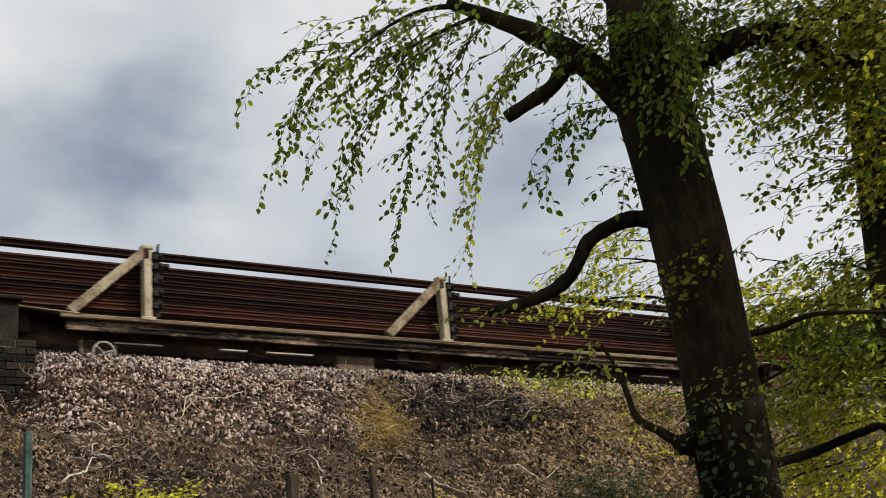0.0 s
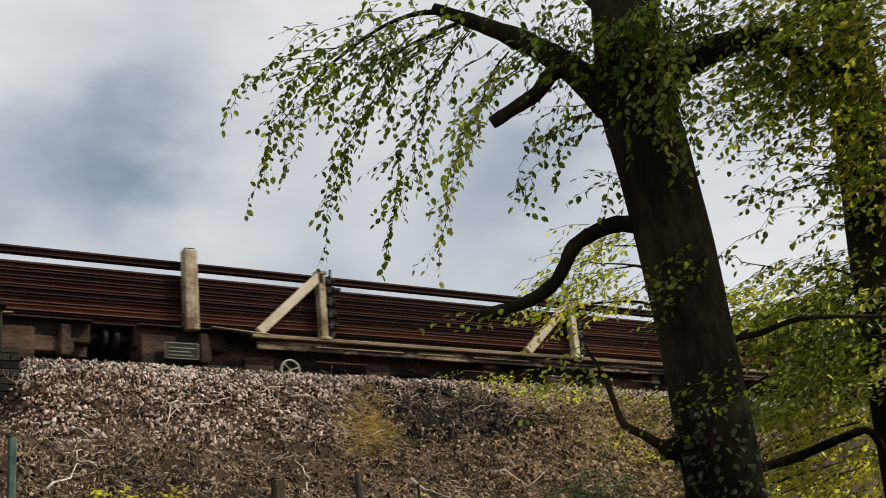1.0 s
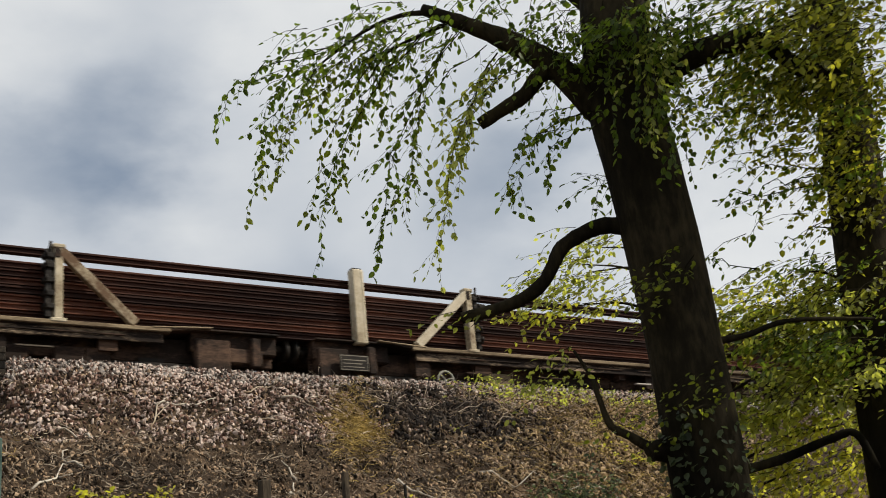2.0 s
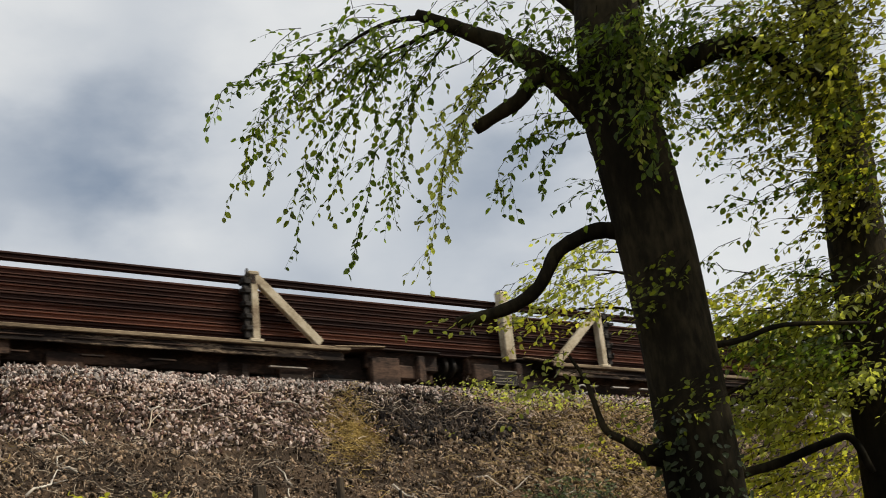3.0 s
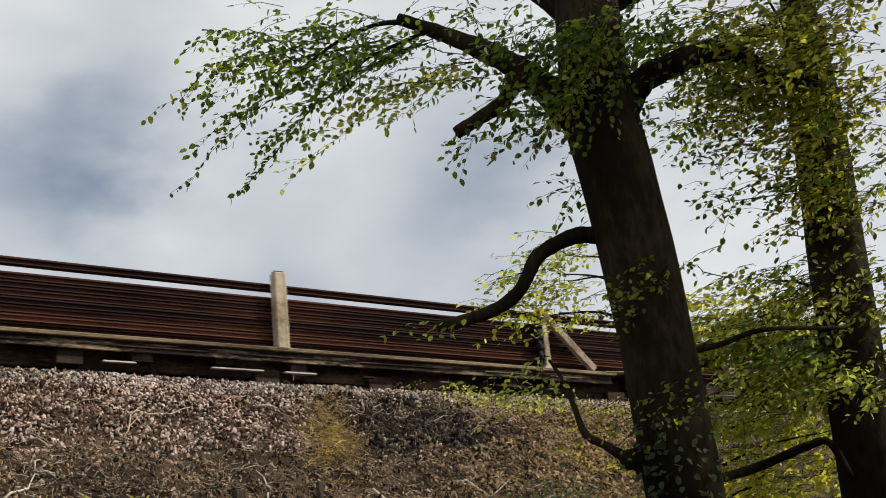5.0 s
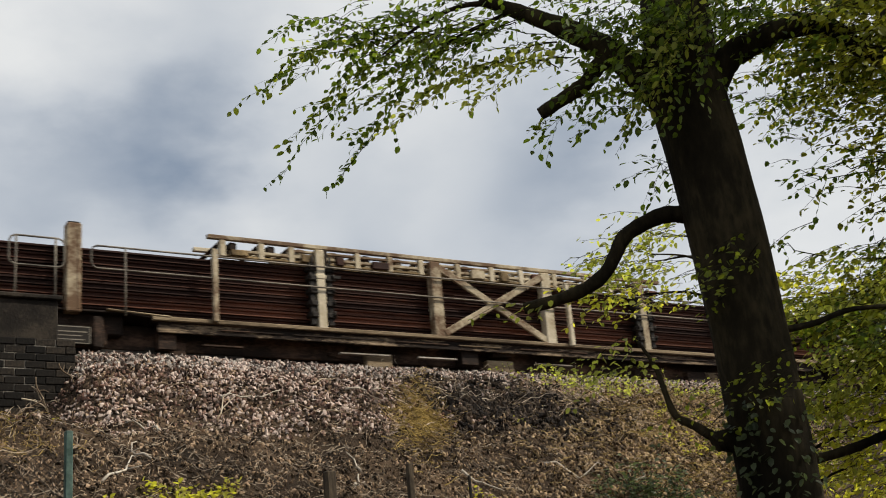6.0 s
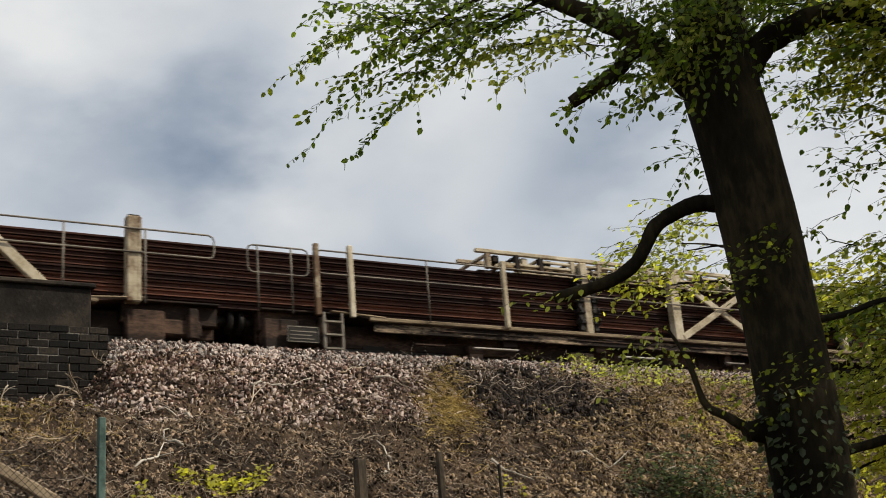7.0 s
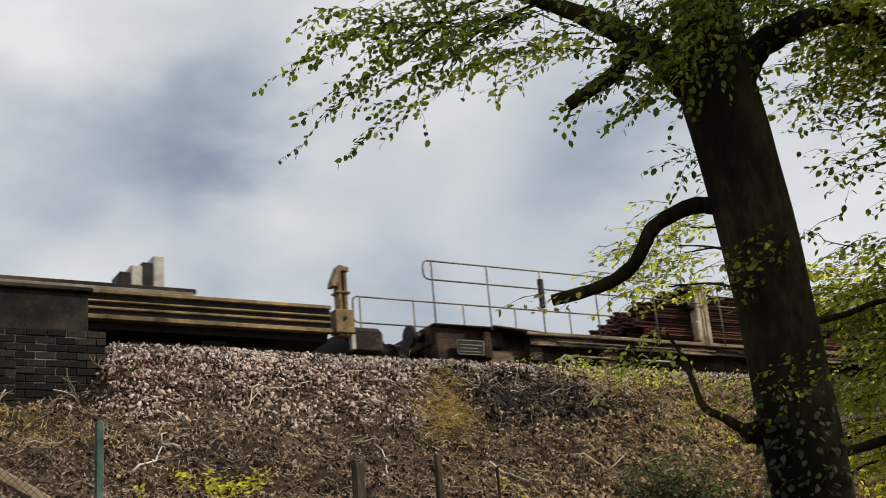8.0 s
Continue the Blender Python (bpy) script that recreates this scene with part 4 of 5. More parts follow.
def beech():
    rng = random.Random(21)
    t = tagged(new("beech_tree", None), "old beech with dark trunk, drooping fresh leaves and ivy", "tree")
    t.matrix_world = TREE
    trunk(t, [(0.2, 0, -0.1), (0.17, 0, 1.2), (0.155, 0, 2.5), (0.13, 0, 3.54), (0.09, 0.0, 4.3), (0.03, 0, 5.0), (-0.02, 0, 5.5), (0.0, 0.02, 6.2), (0.05, 0.1, 7.4), (0.1, 0.2, 9.5)],
          [0.36, 0.28, 0.262, 0.262, 0.27, 0.28, 0.28, 0.26, 0.2, 0.06])
    limb(t, [(0.0, 0, 5.1), (-0.22, -0.03, 5.5), (-0.44, -0.05, 5.8), (-0.62, -0.06, 5.98), (-0.86, -0.07, 6.17), (-1.12, -0.08, 6.34), (-1.46, -0.1, 6.54)], 0.15, 0.045, rng=rng)
    limb(t, [(-1.4, -0.1, 6.5), (-1.65, -0.1, 6.52), (-1.95, -0.1, 6.44), (-2.3, -0.1, 6.24)], 0.024, 0.008, rng=rng)
    limb(t, [(-1.2, -0.08, 6.4), (-1.5, -0.02, 6.36), (-1.8, 0.05, 6.3), (-2.0, 0.1, 6.1)], 0.018, 0.006, rng=rng)
    limb(t, [(-0.5, -0.05, 5.86), (-0.62, -0.08, 5.79), (-0.74, -0.12, 5.64), (-0.9, -0.14, 5.55), (-1.1, -0.15, 5.45)], 0.07, 0.048, "stub", rng=rng)
    limb(t, [(-0.1, 0, 4.5), (-0.28, -0.02, 4.54), (-0.44, -0.03, 4.51), (-0.62, -0.04, 4.42), (-0.71, -0.05, 4.28), (-0.8, -0.06, 4.16), (-0.95, -0.07, 4.07), (-1.15, -0.08, 4.02), (-1.40, -0.09, 3.99)], 0.062, 0.042, rng=rng)
    limb(t, [(0.1, 0, 5.35), (0.3, 0, 5.66), (0.55, 0, 5.77), (0.8, 0.02, 5.84), (1.07, 0.05, 5.8), (1.3, 0.08, 5.55), (1.6, 0.1, 5.5)], 0.12, 0.05, rng=rng)
    limb(t, [(-0.02, 0, 2.85), (-0.2, -0.05, 2.9), (-0.33, -0.08, 2.99), (-0.45, -0.1, 3.08), (-0.5, -0.1, 3.27), (-0.54, -0.1, 3.44), (-0.63, -0.1, 3.63)], 0.042, 0.01, "shoot", rng=rng)
    limb(t, [(-0.05, -0.02, 2.86), (-0.17, -0.1, 2.87), (-0.22, -0.12, 2.85)], 0.085, 0.06, "burr", rng=rng)
    limb(t, [(0.1, 0.1, 6.0), (-0.4, 0.1, 6.7), (-1.2, 0.1, 7.2), (-2.0, 0.0, 7.25)], 0.1, 0.03, rng=rng)
    limb(t, [(0.1, 0.1, 3.6), (0.55, 0.3, 3.66), (0.9, 0.4, 3.75), (1.5, 0.5, 3.7)], 0.03, 0.012, rng=rng)
    # hanging sprays of the long bough
    for x0, z0, x1, z1, g in ((-1.93, 6.42, -3.2, 5.16, 0.88), (-1.95, 6.38, -3.02, 5.36, 0.88), (-1.85, 6.4, -2.86, 5.5, 0.95), (-2.3, 6.28, -3.26, 5.94, 0.95),
                              (-2.2, 6.42, -2.85, 5.72, 0.85), (-2.25, 6.36, -3.05, 5.98, 0.9), (-1.8, 6.3, -2.78, 5.32, 0.95), (-1.56, 6.36, -2.58, 4.55, 0.76), (-1.6, 6.36, -2.5, 4.88, 0.78),
                              (-1.48, 6.25, -2.34, 4.9, 0.95), (-1.5, 6.3, -2.3, 5.3, 0.95), (-1.13, 6.26, -2.13, 4.48, 0.78), (-1.2, 6.28, -1.98, 4.8, 0.85),
                              (-1.25, 6.3, -1.76, 4.73, 1.12), (-1.0, 6.2, -1.85, 5.15, 1.2), (-0.9, 6.0, -1.58, 4.34, 1.25), (-0.9, 6.0, -1.48, 4.62, 1.25),
                              (-0.86, 5.95, -1.4, 4.9, 1.25), (-0.8, 6.0, -1.28, 5.3, 1.25), (-0.26, 5.46, -1.04, 4.92, 0.8), (-0.22, 5.38, -0.92, 4.81, 0.8),
                              (-0.23, 5.28, -0.69, 4.79, 0.8), (-0.3, 5.55, -0.8, 5.12, 0.72), (-0.16, 4.9, -0.3, 4.69, 0.3), (-1.7, 6.5, -2.5, 6.2, 0.62),
                              (-1.4, 6.5, -2.1, 6.05, 0.72), (-1.7, 6.35, -2.45, 5.75, 0.7), (-1.35, 6.35, -2.0, 5.6, 0.85)):
        hang(t, (x0, rng.uniform(-0.2, 0.15), z0), (x1, rng.uniform(-0.3, 0.25), z1), rng, g, LEAF_LIGHT if -0.95 < x0 < -0.8 else rng.choice((LEAF, LEAF, LEAF_DARK)))
    for x0, z0, x1, z1 in ((-0.78, 5.78, -1.26, 5.02), (-0.9, 5.72, -1.34, 5.28), (-0.84, 5.85, -1.12, 5.3)):
        hang(t, (x0, -0.3, z0), (x1, -0.36, z1), rng, 0.9, LEAF_LIGHT, step=0.04)
    # dense leaves along the bough, and high in the crown
    for x, z, sx, sz, n in ((-1.65, 6.36, 0.6, 0.14, 170), (-2.05, 6.2, 0.5, 0.25, 150), (-1.1, 6.42, 0.6, 0.12, 70), (-0.75, 6.3, 0.4, 0.16, 90), (-0.35, 6.0, 0.4, 0.25, 170), (-0.05, 5.95, 0.4, 0.3, 300),
                            (0.25, 6.0, 0.45, 0.25, 260), (-0.5, 5.85, 0.3, 0.15, 120)):
        foliage(t, (x, -0.25, z), (sx, 0.5, sz), n, rng, LEAF, gain=0.5 if x < -1 else 0.3, along=(-0.6, 0, -0.5))
    # sprays in front of the trunk
    for x0, z0, x1, z1 in ((0.3, 6.6, 0.0, 5.35), (0.35, 6.5, 0.18, 5.0), (0.1, 6.6, -0.15, 5.25), (0.4, 6.2, 0.25, 4.95), (0.2, 6.7, 0.3, 5.6), (0.3, 6.4, 0.1, 5.2), (0.15, 6.55, 0.2, 5.3), (0.35, 6.5, 0.3, 5.4)):
        hang(t, (x0, -0.45, z0 - 0.5), (x1, -0.6, z1 - 0.42), rng, 0.85, rng.choice((LEAF, LEAF_LIGHT)), side=0.6)
    # crown on the other side
    for x, y, z, sx, sz, n, mt in ((0.8, 0.2, 6.15, 0.6, 0.2, 130, LEAF), (0.85, 0.3, 5.5, 0.6, 0.3, 120, LEAF), (1.25, 0.2, 5.95, 0.5, 0.3, 200, LEAF_BROWN), (1.45, 0.4, 5.55, 0.4, 0.3, 200, LEAF_DARK),
                                   (1.5, 0.2, 5.8, 0.5, 0.7, 280, LEAF_BROWN), (0.85, -0.1, 5.85, 0.5, 0.25, 150, LEAF), (0.5, -0.1, 6.0, 0.5, 0.3, 70, LEAF)):
        foliage(t, (x, y, z), (sx, 0.5, sz), n, rng, mt, gain=0.3)
    # dense leaves towards the second tree
    for x, z, n, mt in ((1.15, 6.1, 130, LEAF_BROWN), (1.5, 6.05, 230, LEAF_BROWN), (1.7, 5.8, 250, LEAF_DARK), (1.45, 5.65, 260, LEAF_LIGHT), (1.75, 5.2, 170, LEAF_BROWN), (1.05, 5.75, 90, LEAF),
                        (0.95, 5.6, 110, LEAF_LIGHT), (0.6, 5.55, 80, LEAF), (1.35, 5.95, 120, LEAF_LIGHT), (1.0, 6.15, 100, LEAF), (0.6, 6.15, 90, LEAF), (1.55, 5.7, 130, LEAF_YEL), (1.6, 5.1, 200, LEAF_BROWN), (1.75, 4.9, 160, LEAF), (1.9, 6.1, 220, LEAF_BROWN), (1.95, 5.6, 190, LEAF_BROWN), (1.3, 5.6, 160, LEAF_YEL), (1.6, 5.3, 100, LEAF)):
        foliage(t, (x, rng.uniform(-0.1, 0.7), z), (0.5, 0.5, 0.35), n, rng, mt, gain=0.25, size=0.06)
    # low layered boughs behind the trunk
    for i in range(15):
        x, z = rng.uniform(0.6, 1.9), rng.uniform(3.3, 4.3)
        foliage(t, (x, rng.uniform(0.5, 1.8), z), (0.55, 0.45, 0.12), 140, rng, rng.choice((LEAF_LIGHT, LEAF_LIGHT, LEAF, LEAF_BROWN)), gain=0.15, size=0.06)
    for i in range(12):
        foliage(t, (rng.uniform(0.55, 1.7), rng.uniform(1.4, 2.3), rng.uniform(3.8, 4.45)), (0.5, 0.4, 0.1), 120, rng, rng.choice((LEAF_LIGHT, LEAF_LIGHT, LEAF_YEL, LEAF)), gain=0.12, size=0.062)
    for i in range(11):
        foliage(t, (rng.uniform(0.6, 2.0), rng.uniform(1.8, 3.0), rng.uniform(2.5, 3.35)), (0.5, 0.5, 0.15), 150, rng, LEAF_YEL, gain=0.12)
    limb(t, [(0.3, 0.9, 2.78), (0.7, 1.0, 2.85), (1.1, 1.0, 2.96), (1.28, 1.0, 2.97), (1.38, 1.0, 2.7)], 0.038, 0.028, "bough", rng=rng)
    # thin horizontal twigs against the sky
    for x0, z0, x1, z1 in ((1.35, 4.78, 0.5, 4.7), (1.3, 4.85, 0.62, 4.66), (1.4, 4.42, 0.9, 4.3), (1.4, 4.9, 0.7, 4.95), (0.75, 4.2, 0.4, 4.28)):
        hang(t, (x0, 0.5, z0), (x1, 0.3, z1), rng, 0.12, LEAF, step=0.06, side=0.18, arch=0.05, size=0.055, r=0.005)
    # crown above
    for i in range(4):
        foliage(t, (rng.uniform(-2.4, 0.4), rng.uniform(-0.9, 0.6), rng.uniform(7.2, 9.6)), (1.3, 1.2, 0.6), 330, rng, LEAF, size=0.08, gain=0.2)
    # unseen foliage on two long boughs, added to keep the sun off the trunk
    limb(t, [(0.05, 0.1, 7.2), (1.2, 0.2, 7.9), (2.6, 0.35, 8.3), (4.0, 0.5, 8.4)], 0.12, 0.03, rng=rng)
    limb(t, [(0.05, 0.1, 6.4), (1.4, 0.2, 6.9), (2.8, 0.35, 7.1), (4.0, 0.5, 7.0)], 0.1, 0.03, rng=rng)
    for i in range(12):
        foliage(t, (rng.uniform(2.6, 4.2), rng.uniform(-0.25, 0.45), 6.5 + 0.32 * i), (0.9, 0.45, 0.4), 110 if 1 < i < 7 else 300, rng, LEAF, size=0.1, gain=0.1)
    # leaves low on the trunk, and ivy
    for x, z, n in ((0.12, 4.0, 40), (0.28, 4.12, 34), (0.02, 3.85, 24)):
        foliage(t, (x, -0.42, z), (0.2, 0.08, 0.1), n, rng, LEAF_DARK, 0.048, gain=0.05)
    for x, z, n in ((0.2, 3.22, 40), (0.35, 3.25, 30), (-0.02, 3.05, 30)):
        foliage(t, (x, -0.4, z), (0.25, 0.08, 0.1), n, rng, LEAF_DARK, 0.044, gain=0.05)
    ivy_spots = []
    for _ in range(520):
        z = rng.uniform(0.4, 3.1)
        a = rng.gauss(-2.1, 0.55)
        if rng.random() < 0.25:
            a = rng.gauss(-1.0, 0.5)
        r = 0.29
        ivy_spots.append(((0.155 + r * math.cos(a), r * math.sin(a), z), (math.cos(a), math.sin(a), -0.5)))
    leaf_mesh("ivy", ivy_spots, IVY, t, rng, 0.06)
    # shoot leaves
    for x, z, n in ((-0.62, 3.6, 26), (-0.85, 3.5, 26), (-0.52, 3.4, 12)):
        foliage(t, (x, -0.1, z), (0.22, 0.2, 0.12), n, rng, LEAF_LIGHT, 0.05, gain=0.1)
    foliage(t, (-1.25, -0.1, 4.0), (0.16, 0.1, 0.06), 16, rng, LEAF_LIGHT, 0.06, gain=0.05)
    return t


beech()


def far_beech(name_label, x, y, r, lean, clumps, seed, top=8.5):
    rng = random.Random(seed)
    t = tagged(new("beech_tree", None), name_label, "tree")
    t.matrix_world = TREE @ Matrix.Translation((x, y, 0))
    trunk(t, [(0, 0, -0.1), (0, 0, top * 0.24), (lean * 0.4, 0, top * 0.47), (lean, 0, top * 0.7), (lean * 1.6, 0.1, top)], [r * 1.25, r, r * 0.95, r * 0.85 if top > 7 else r * 0.4, 0.02])
    for cx, cy, cz, sx, sy, sz, n, mt in clumps:
        foliage(t, (cx, cy, cz), (sx, sy, sz), n, rng, mt, gain=0.25, size=0.058)
        limb(t, [(lean * 0.6, 0, cz - 0.3), (cx * 0.5, cy * 0.5, cz - 0.05), (cx, cy, cz)], 0.016, 0.005, "branch", 6, rng)
    return t


far_beech("second beech with dark trunk and bronze-green leaves", 1.56, 1.3, 0.25, 0.2,
          [(-0.35, -0.3, 5.85, 0.4, 0.4, 0.3, 200, LEAF_LIGHT), (-0.2, -0.5, 6.0, 0.7, 0.5, 0.6, 280, LEAF_BROWN), (-0.1, -0.6, 6.8, 0.8, 0.6, 0.7, 320, LEAF_BROWN), (0.3, -0.4, 5.0, 0.6, 0.5, 0.6, 240, LEAF_BROWN),
           (-0.4, 0, 4.35, 0.3, 0.4, 0.1, 24, LEAF), (0.4, -0.3, 4.2, 0.5, 0.5, 0.4, 180, LEAF), (-0.3, 0.2, 3.75, 0.5, 0.4, 0.2, 180, LEAF_LIGHT), (0.15, -0.6, 4.75, 0.5, 0.3, 0.4, 260, LEAF_BROWN), (0.3, -0.6, 5.5, 0.5, 0.3, 0.4, 300, LEAF_BROWN), (0.1, -0.2, 3.3, 0.7, 0.5, 0.2, 150, LEAF_LIGHT)], 5)
far_beech("slender young beech behind the old trunk with bright leaves", 0.2, 2.2, 0.06, -0.12,
          [(-0.8, -0.4, 4.85, 0.5, 0.5, 0.2, 130, LEAF_LIGHT), (-0.65, -0.2, 5.05, 0.4, 0.4, 0.15, 80, LEAF_LIGHT), (-0.85, -0.2, 4.55, 0.5, 0.4, 0.12, 110, LEAF_YEL), (0.7, -0.3, 4.15, 0.6, 0.5, 0.2, 200, LEAF), (1.0, -0.3, 3.75, 0.7, 0.5, 0.3, 200, LEAF_LIGHT),
           (0.6, -0.3, 3.35, 0.5, 0.5, 0.25, 130, LEAF_LIGHT), (1.3, -0.3, 3.2, 0.6, 0.5, 0.3, 150, LEAF_LIGHT), (0.8, -0.4, 2.85, 0.6, 0.5, 0.15, 170, LEAF_LIGHT), (1.5, -0.3, 4.1, 0.6, 0.5, 0.3, 280, LEAF), (-0.75, 0.2, 4.95, 0.6, 0.4, 0.15, 150, LEAF_LIGHT), (-0.95, 0.0, 4.6, 0.5, 0.4, 0.1, 80, LEAF_LIGHT), (-0.5, 0.1, 5.25, 0.3, 0.3, 0.12, 40, LEAF_LIGHT)], 6, 5.6)


# ---------------------------------------------------------------- fence and plants on the bank
def fence():
    """Old boundary fence across the bank: posts, a brace and wire netting."""
    f = tagged(new("fence", None), "old boundary fence with green posts and wire netting", "fence")
    f.matrix_world = LINE
    w = 10.5
    for s, top, r, mt, lab in ((2.75, 3.8, 0.032, FENCEM, "green painted post"), (6.08, 3.54, 0.03, TIMBER, "weathered timber post"), (5.2, 3.46, 0.05, TIMBER, "rotten timber stump"), (6.77, 3.42, 0.012, DARK, "thin iron stake"),
                               (-0.6, 3.8, 0.045, FENCEM, "green painted post")):
        part("post", boxes((s - r, s + r, w - r, w + r, ground_z(s, w) - 0.1, top), bev=r * 0.25), mt, f, lab)
    bm = bmesh.new()
    slant(bm, 1.72, 3.62, 2.75, 3.02, w + 0.5, w + 0.58, 0.1)
    part("brace", bm, OLD_TIMBER, f, "leaning pale timber brace")
    bm = bmesh.new()
    tube(bm, smooth_path([(0.7, w + 0.45, 3.62), (1.1, w + 0.45, 3.5), (1.42, w + 0.42, 3.36), (1.62, w + 0.4, 3.12), (1.72, w + 0.38, 2.85)]), 0.06, 8)
    part("log", bm, OLD_TIMBER, f, "bent pale dead log behind the netting")
    V, F = [], []
    for k in range(-30, 62):
        for sg in (-1, 1):
            a0 = -0.6 + k * 0.06
            lo, hi = 2.25, 3.6
            s0, s1 = (a0, a0 + (hi - lo)) if sg > 0 else (a0 + (hi - lo), a0)
            za, zb = lo, hi
            pts = []
            for u in range(0, 25):
                q = u / 24
                s, z = s0 + (s1 - s0) * q, za + (zb - za) * q
                if -0.6 <= s <= 2.72:
                    pts.append((s, z))
            if len(pts) < 2:
                continue
            (sa, z_a), (sb, z_b) = pts[0], pts[-1]
            b = len(V)
            for s, z in ((sa, z_a), (sb, z_b)):
                for j in range(3):
                    V.append((s + 0.004 * math.cos(2.094 * j), w - 0.05 + 0.004 * math.sin(2.094 * j) + 0.003 * sg, z))
            F += [(b + j, b + (j + 1) % 3, b + 3 + (j + 1) % 3, b + 3 + j) for j in range(3)]
    mesh_from("wire_netting", V, F, DARK, f, "stuff")


fence()


def plant(name, label, category, s, w, spread, n, mat, size, seed, high=0.12):
    """A low clump of leaves growing on the bank."""
    rng = random.Random(seed)
    t = tagged(new(name, None), label, category)
    t.location = on_line(s, w, ground_z(s, w))
    spots, bm = [], bmesh.new()
    while len(spots) < n:
        ds, dw = rng.gauss(0, spread[0] * 0.5), rng.gauss(0, spread[1] * 0.5)
        foot = Vector(on_line(s + ds, w + dw, ground_z(s + ds, w + dw))) - t.location
        tip = foot + Vector((rng.uniform(-0.08, 0.08), rng.uniform(-0.08, 0.08), rng.uniform(0.3, 1.2) * high))
        tube(bm, [foot, tip], [0.004, 0.002], 3, False)
        for q in range(rng.randint(3, 6)):
            spots.append((foot.lerp(tip, rng.uniform(0.3, 1)) + Vector((rng.uniform(-0.04, 0.04), rng.uniform(-0.04, 0.04), 0)), (rng.uniform(-1, 1), rng.uniform(-1, 1), 0.6)))
    tagged(part("stem", bm, TWIG, t), kind="stuff")
    leaf_mesh("leaves", spots, mat, t, rng, size, 0.0)


plant("low_plant", "bright yellow-green low plant on the bank", "plant", 4.4, 11.9, (0.55, 0.16), 260, LEAF_YEL, 0.06, 1)
plant("low_plant", "bright yellow-green low plant on the bank", "plant", 3.6, 11.3, (0.5, 0.3), 80, LEAF_YEL, 0.06, 11)
plant("low_plant", "small yellow-green seedling on bare earth", "plant", 7.7, 11.7, (0.12, 0.25), 26, LEAF_YEL, 0.05, 2, 0.2)
plant("low_plant", "small green seedling among brushwood", "plant", 9.6, 13.6, (0.1, 0.1), 14, LEAF_LIGHT, 0.05, 3)
plant("weed_patch", "fresh green weeds along the bank's edge", "plant", 12.3, 15.2, (1.5, 0.45), 620, LEAF_LIGHT, 0.055, 4, 0.24)
plant("weed_patch", "yellowish weeds below the bank's edge", "plant", 13.2, 13.9, (1.3, 0.9), 330, LEAF_YEL, 0.045, 5, 0.1)
plant("weed_patch", "thin weeds on the sunny bank", "plant", 14.8, 15.0, (2.4, 0.7), 600, LEAF_LIGHT, 0.05, 6, 0.18)
plant("weed_patch", "yellowish weeds near the old trunk", "plant", 12.2, 12.8, (1.0, 0.4), 300, LEAF_YEL, 0.045, 7, 0.1)
plant("weed_patch", "mossy weeds below the parapet", "plant", 2.4, 13.4, (0.8, 0.35), 160, LEAF_BROWN, 0.035, 8, 0.06)
bush = tagged(new("ivy_bush", None), "dark green ivy bush at the foot of the bank", "shrub")
bush.location = on_line(9.9, 11.6, ground_z(9.9, 11.6))
foliage(bush, (0, 0, 0.2), (0.55, 0.4, 0.35), 700, random.Random(9), IVY, 0.06, "branch", 0.03, along=(0, 0, 0.4))
foliage(bush, (0.4, 0.1, 0.05), (0.5, 0.4, 0.25), 500, random.Random(10), IVY, 0.06, "branch", 0.03, along=(0, 0, 0.3))


def ochre(rng):
    w = rng.gauss(14.0, 0.55)
    s = rng.gauss(8.74 + (w - 14.61) * 0.64 + 0.15 * noise.noise((w * 2.3, 1.0, 4.0)), 0.2)
    return (s, w) if w < CREST_W - 0.1 else None


def bracken(rng):
    return rng.gauss(2.5, 0.5), rng.gauss(13.1, 0.35)


strands("dead_bracken", STRAW, "rusty dead bracken below the parapet", "bracken", 420, random.Random(33), bracken, lambda r: r.uniform(0.06, 0.22), lambda r: r.uniform(0.003, 0.006), 0.06, 3)


def right_bank(rng):
    w = rng.uniform(10.9, 15.3)
    return rng.gauss(12.3 + (w - 13.5) * 0.5, 1.2), w


strands("dry_grass", STRAW, "ochre dead grass hanging down the bank", "grass", 2300, random.Random(31), ochre, lambda r: r.uniform(0.06, 0.25), lambda r: r.uniform(0.003, 0.007), 0.07, 3)
strands("pale_grass", STRAW, "thin dry grass on the sunny bank", "grass", 6500, random.Random(32), right_bank, lambda r: r.uniform(0.06, 0.25), lambda r: r.uniform(0.002, 0.005), 0.06, 3)


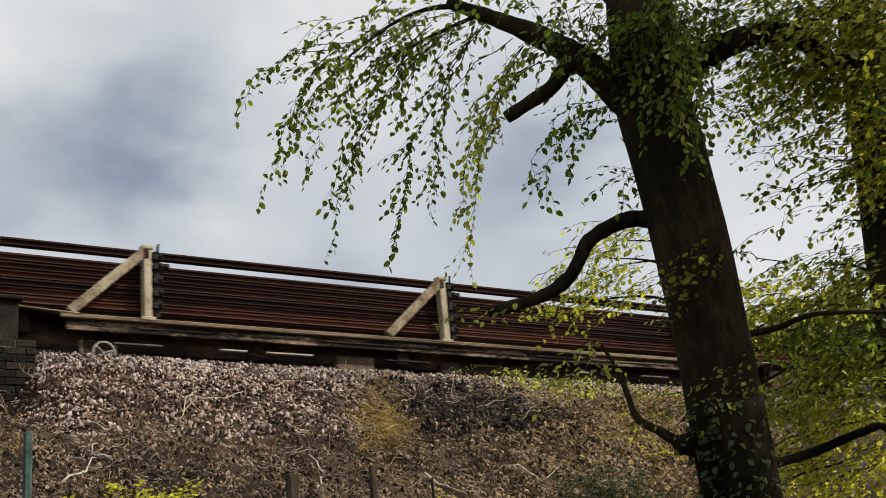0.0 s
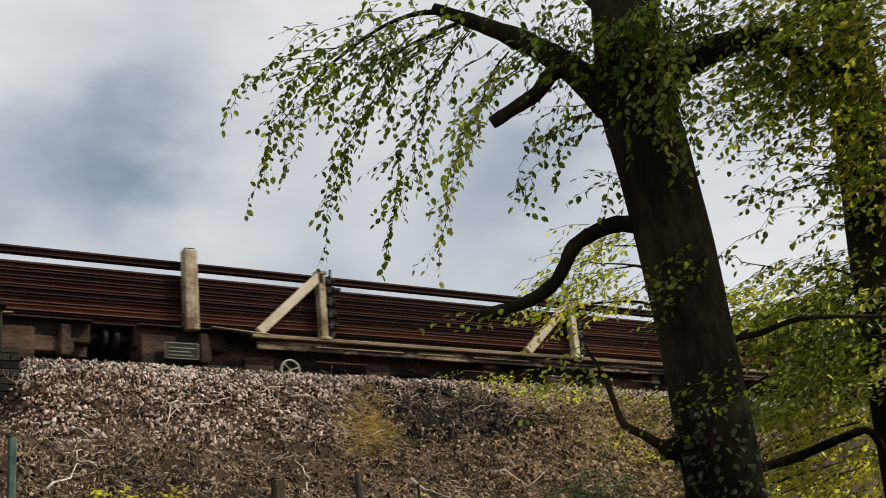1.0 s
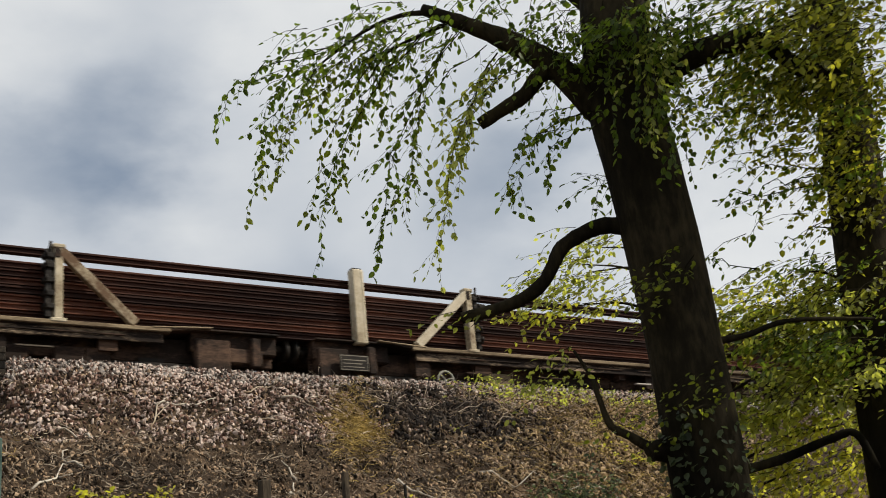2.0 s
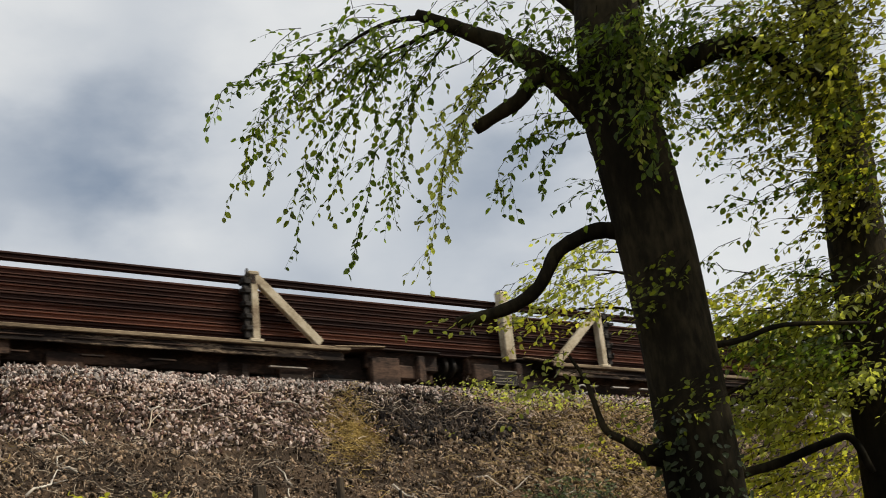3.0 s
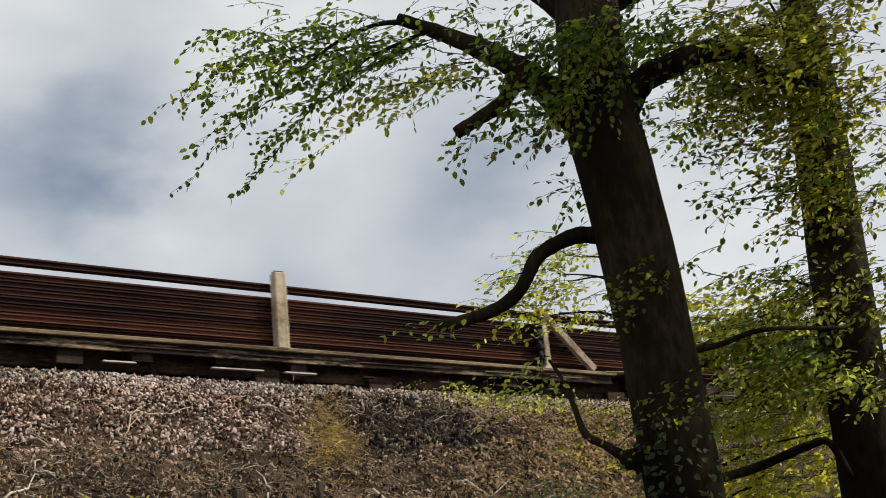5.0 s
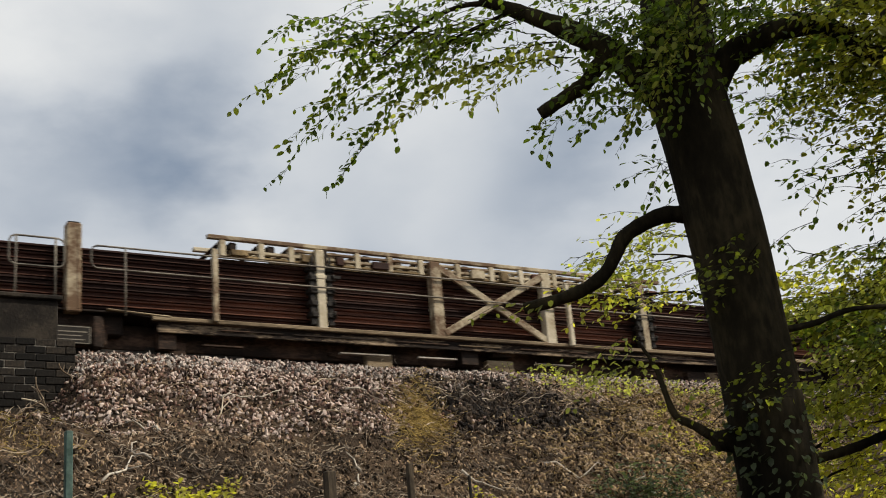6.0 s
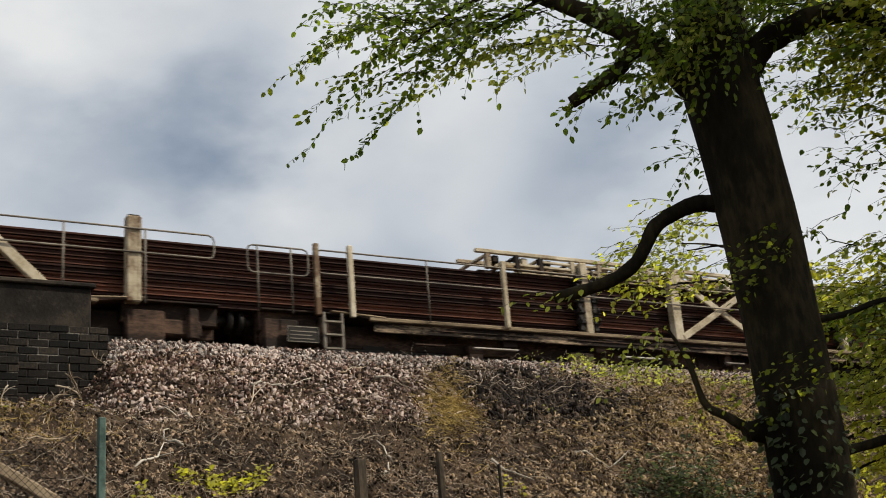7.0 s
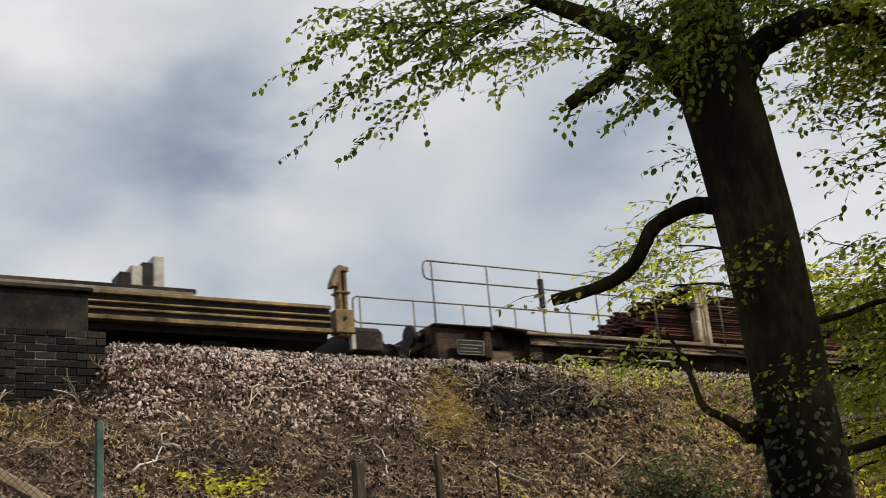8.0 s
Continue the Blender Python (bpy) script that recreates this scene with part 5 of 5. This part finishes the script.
def roots():
    """Bleached roots that lie on the bank, one by one."""
    rng = random.Random(41)
    for s, w, le, a in ((6.6, 12.5, 0.45, 1.9), (4.45, 13.2, 0.5, 1.7), (9.4, 14.3, 0.6, 1.4), (6.3, 12.1, 0.3, 0.6), (7.6, 14.7, 0.7, 0.4), (10.3, 13.9, 0.55, 1.2), (9.2, 12.5, 0.9, 0.1),
                        (7.9, 12.4, 0.5, -0.5), (4.2, 12.7, 0.5, 2.4), (5.6, 14.2, 0.9, 0.1), (9.7, 14.8, 0.7, 2.2), (3.5, 12.1, 0.8, 0.5), (11.0, 12.2, 0.7, 2.9)):
        bm = bmesh.new()
        x, y, pts = s, w, []
        for k in range(7):
            pts.append(on_line(x, y, ground_z(x, y) + 0.035 + 0.02 * math.sin(k * 1.7)))
            a += rng.uniform(-0.7, 0.7)
            x += math.cos(a) * le / 6
            y += math.sin(a) * le / 6
        base = pts[0].copy()
        tube(bm, [p - base for p in pts], [0.016 * (1 - 0.11 * k) for k in range(7)], 6)
        q = pts[3] - base
        tube(bm, [q, q + (pts[5] - pts[3]).cross(Vector((0, 0, 1))) * 0.6 + Vector((0, 0, 0.03))], [0.009, 0.003], 5)
        ob = part("root", bm, PALE)
        ob.location = base
        tagged(ob, "bleached bent root lying on the bank", "root", "roots on the bank")


roots()


def vine(s, w, rise, seed):
    """A bare vine that climbs the foot of the wall."""
    rng = random.Random(seed)
    z = ground_z(s, w) - 0.03
    base = Vector(on_line(s, w, z))
    bm = bmesh.new()
    for k in range(4):
        a, pts = rng.uniform(-0.9, 0.9), [Vector((0, 0, 0))]
        le = rise * rng.uniform(0.5, 1.0)
        for q in range(6):
            a += rng.uniform(-0.45, 0.45)
            pts.append(pts[-1] + DIR * (math.sin(a) * le / 6) + NRM * rng.uniform(-0.02, 0.02) + Vector((0, 0, abs(math.cos(a)) * le / 6)))
        tube(bm, smooth_path(pts, 2), 0.009, 5)
        for p in pts[2:5]:
            tip = p + DIR * rng.uniform(-0.18, 0.18) + Vector((0, 0, rng.uniform(-0.03, 0.12)))
            tube(bm, [p, p.lerp(tip, 0.5) + Vector((0, 0, 0.02)), tip], [0.006, 0.004, 0.002], 4, False)
    ob = part("vine", bm, PALE_TWIG)
    ob.location = base
    tagged(ob, "bare pale vine climbing the foot of the sooty wall", "vine", "vines at the wall")


for s_, w_, rise_, seed_ in ((3.75, 15.22, 0.55, 1), (3.35, 15.2, 0.4, 2), (4.05, 15.15, 0.45, 3), (2.7, 14.95, 0.45, 4)):
    vine(s_, w_, rise_, seed_)


def fallen_branch(s, w, le, a, seed):
    """A thin dead branch lying across the stones."""
    rng = random.Random(seed)
    pts, x, y = [], s, w
    for k in range(8):
        pts.append(Vector(on_line(x, y, ground_z(x, y) + 0.05 + 0.02 * math.sin(k * 2.1))))
        a += rng.uniform(-0.3, 0.3)
        x += math.cos(a) * le / 7
        y += math.sin(a) * le / 7
    base = pts[0].copy()
    bm = bmesh.new()
    tube(bm, smooth_path([p - base for p in pts], 2), [0.014 * (1 - 0.05 * k) for k in range(15)], 5)
    for k in (2, 3, 5):
        d = (pts[k + 1] - pts[k]).cross(Vector((0, 0, 1))).normalized() * rng.choice((-1, 1))
        q = pts[k] - base
        e = q + d * rng.uniform(0.1, 0.25) + (pts[k + 1] - pts[k]) + Vector((0, 0, rng.uniform(0.0, 0.06)))
        tube(bm, [q, q.lerp(e, 0.5) + Vector((0, 0, 0.015)), e], [0.009, 0.006, 0.003], 4, False)
    ob = part("fallen_branch", bm, PALE_TWIG)
    ob.location = base
    tagged(ob, "thin dead branch lying on the bank", "branch", "fallen branches on the bank")


for q in ((6.3, 14.0, 1.5, -0.3, 1), (7.0, 14.6, 1.1, 0.35, 2), (5.3, 13.6, 0.9, 1.2, 3), (9.6, 14.6, 0.9, 1.9, 4), (10.6, 13.2, 1.2, -0.4, 5), (11.2, 14.3, 1.0, 2.2, 6),
          (4.9, 14.6, 0.7, 0.2, 7), (9.9, 12.4, 1.3, 0.1, 8), (8.0, 13.1, 0.8, 1.6, 9), (12.6, 14.6, 1.2, 0.15, 10), (10.2, 15.0, 1.0, -0.2, 11), (9.3, 15.1, 0.8, 0.3, 12)):
    fallen_branch(*q)


# ---------------------------------------------------------------- parapet bricks
def parapet_bricks():
    me = bpy.data.meshes.new("brick")
    bm = boxes((0.004, 0.221, 0, 0.05, 0.003, 0.068), bev=0.006)
    bm.to_mesh(me)
    bm.free()
    me.materials.append(BRICK)
    rng = random.Random(12)
    for (x0, x1, w0, w1, z0, z1), lo in zip(WALL_BLOCKS[1:], (4.9, 4.7)):
        row = 0
        z = z1 - 0.1
        while z > lo:
            x = x1 - (0.25 if row % 2 == 0 else 0.125)
            first = row % 2 == 1
            while x > x1 - 2.3:
                o = new("brick", me)
                o.parent = WALL
                tilt = Matrix.Rotation(rng.uniform(-0.01, 0.01), 4, "Y")
                o.matrix_local = Matrix.Translation((x, w0 - rng.uniform(-0.004, 0.012), z + rng.uniform(-0.003, 0.003))) @ tilt @ Matrix.Diagonal((0.55 if first else 1.1, 1, 1.36, 1))
                first = False
                x -= 0.25
            row += 1
            z -= 0.1


parapet_bricks()


# ---------------------------------------------------------------- what moves
def wind(t):
    """Degrees by which hanging sprays stream in the wind."""
    keys = [(0, 0), (0.5, -1), (1, 0), (1.5, -4), (2.2, -2), (3, 0), (3.5, 3), (4, 19), (4.7, 34), (5.3, 46), (5.8, 42), (6.5, 36), (7, 46), (7.5, 48), (8, 44)]
    for (a, x), (b, y) in zip(keys, keys[1:]):
        if t <= b:
            return x + (y - x) * (t - a) / (b - a)
    return keys[-1][1]


def motions():
    for ob, s in TRAIN:
        walk(ob, [(t, LINE @ Matrix.Translation((s + SPEED * t, MID, 0))) for t in range(9)])
    times = [0.5 * i for i in range(17)]
    for ob, piv, gain, ph in SWAY:
        walk(ob, [(t, Matrix.Translation(piv) @ Matrix.Rotation(radians(gain * (wind(t) + 2.5 * math.sin(5.1 * t + ph)) if gain > 0.3 else gain * (wind(t) + 8 * math.sin(4.3 * t + ph))), 4, "Y")
                   @ Matrix.Rotation(radians(gain * 3 * math.sin(3.7 * t + 2 * ph)), 4, "X")) for t in times])


motions()
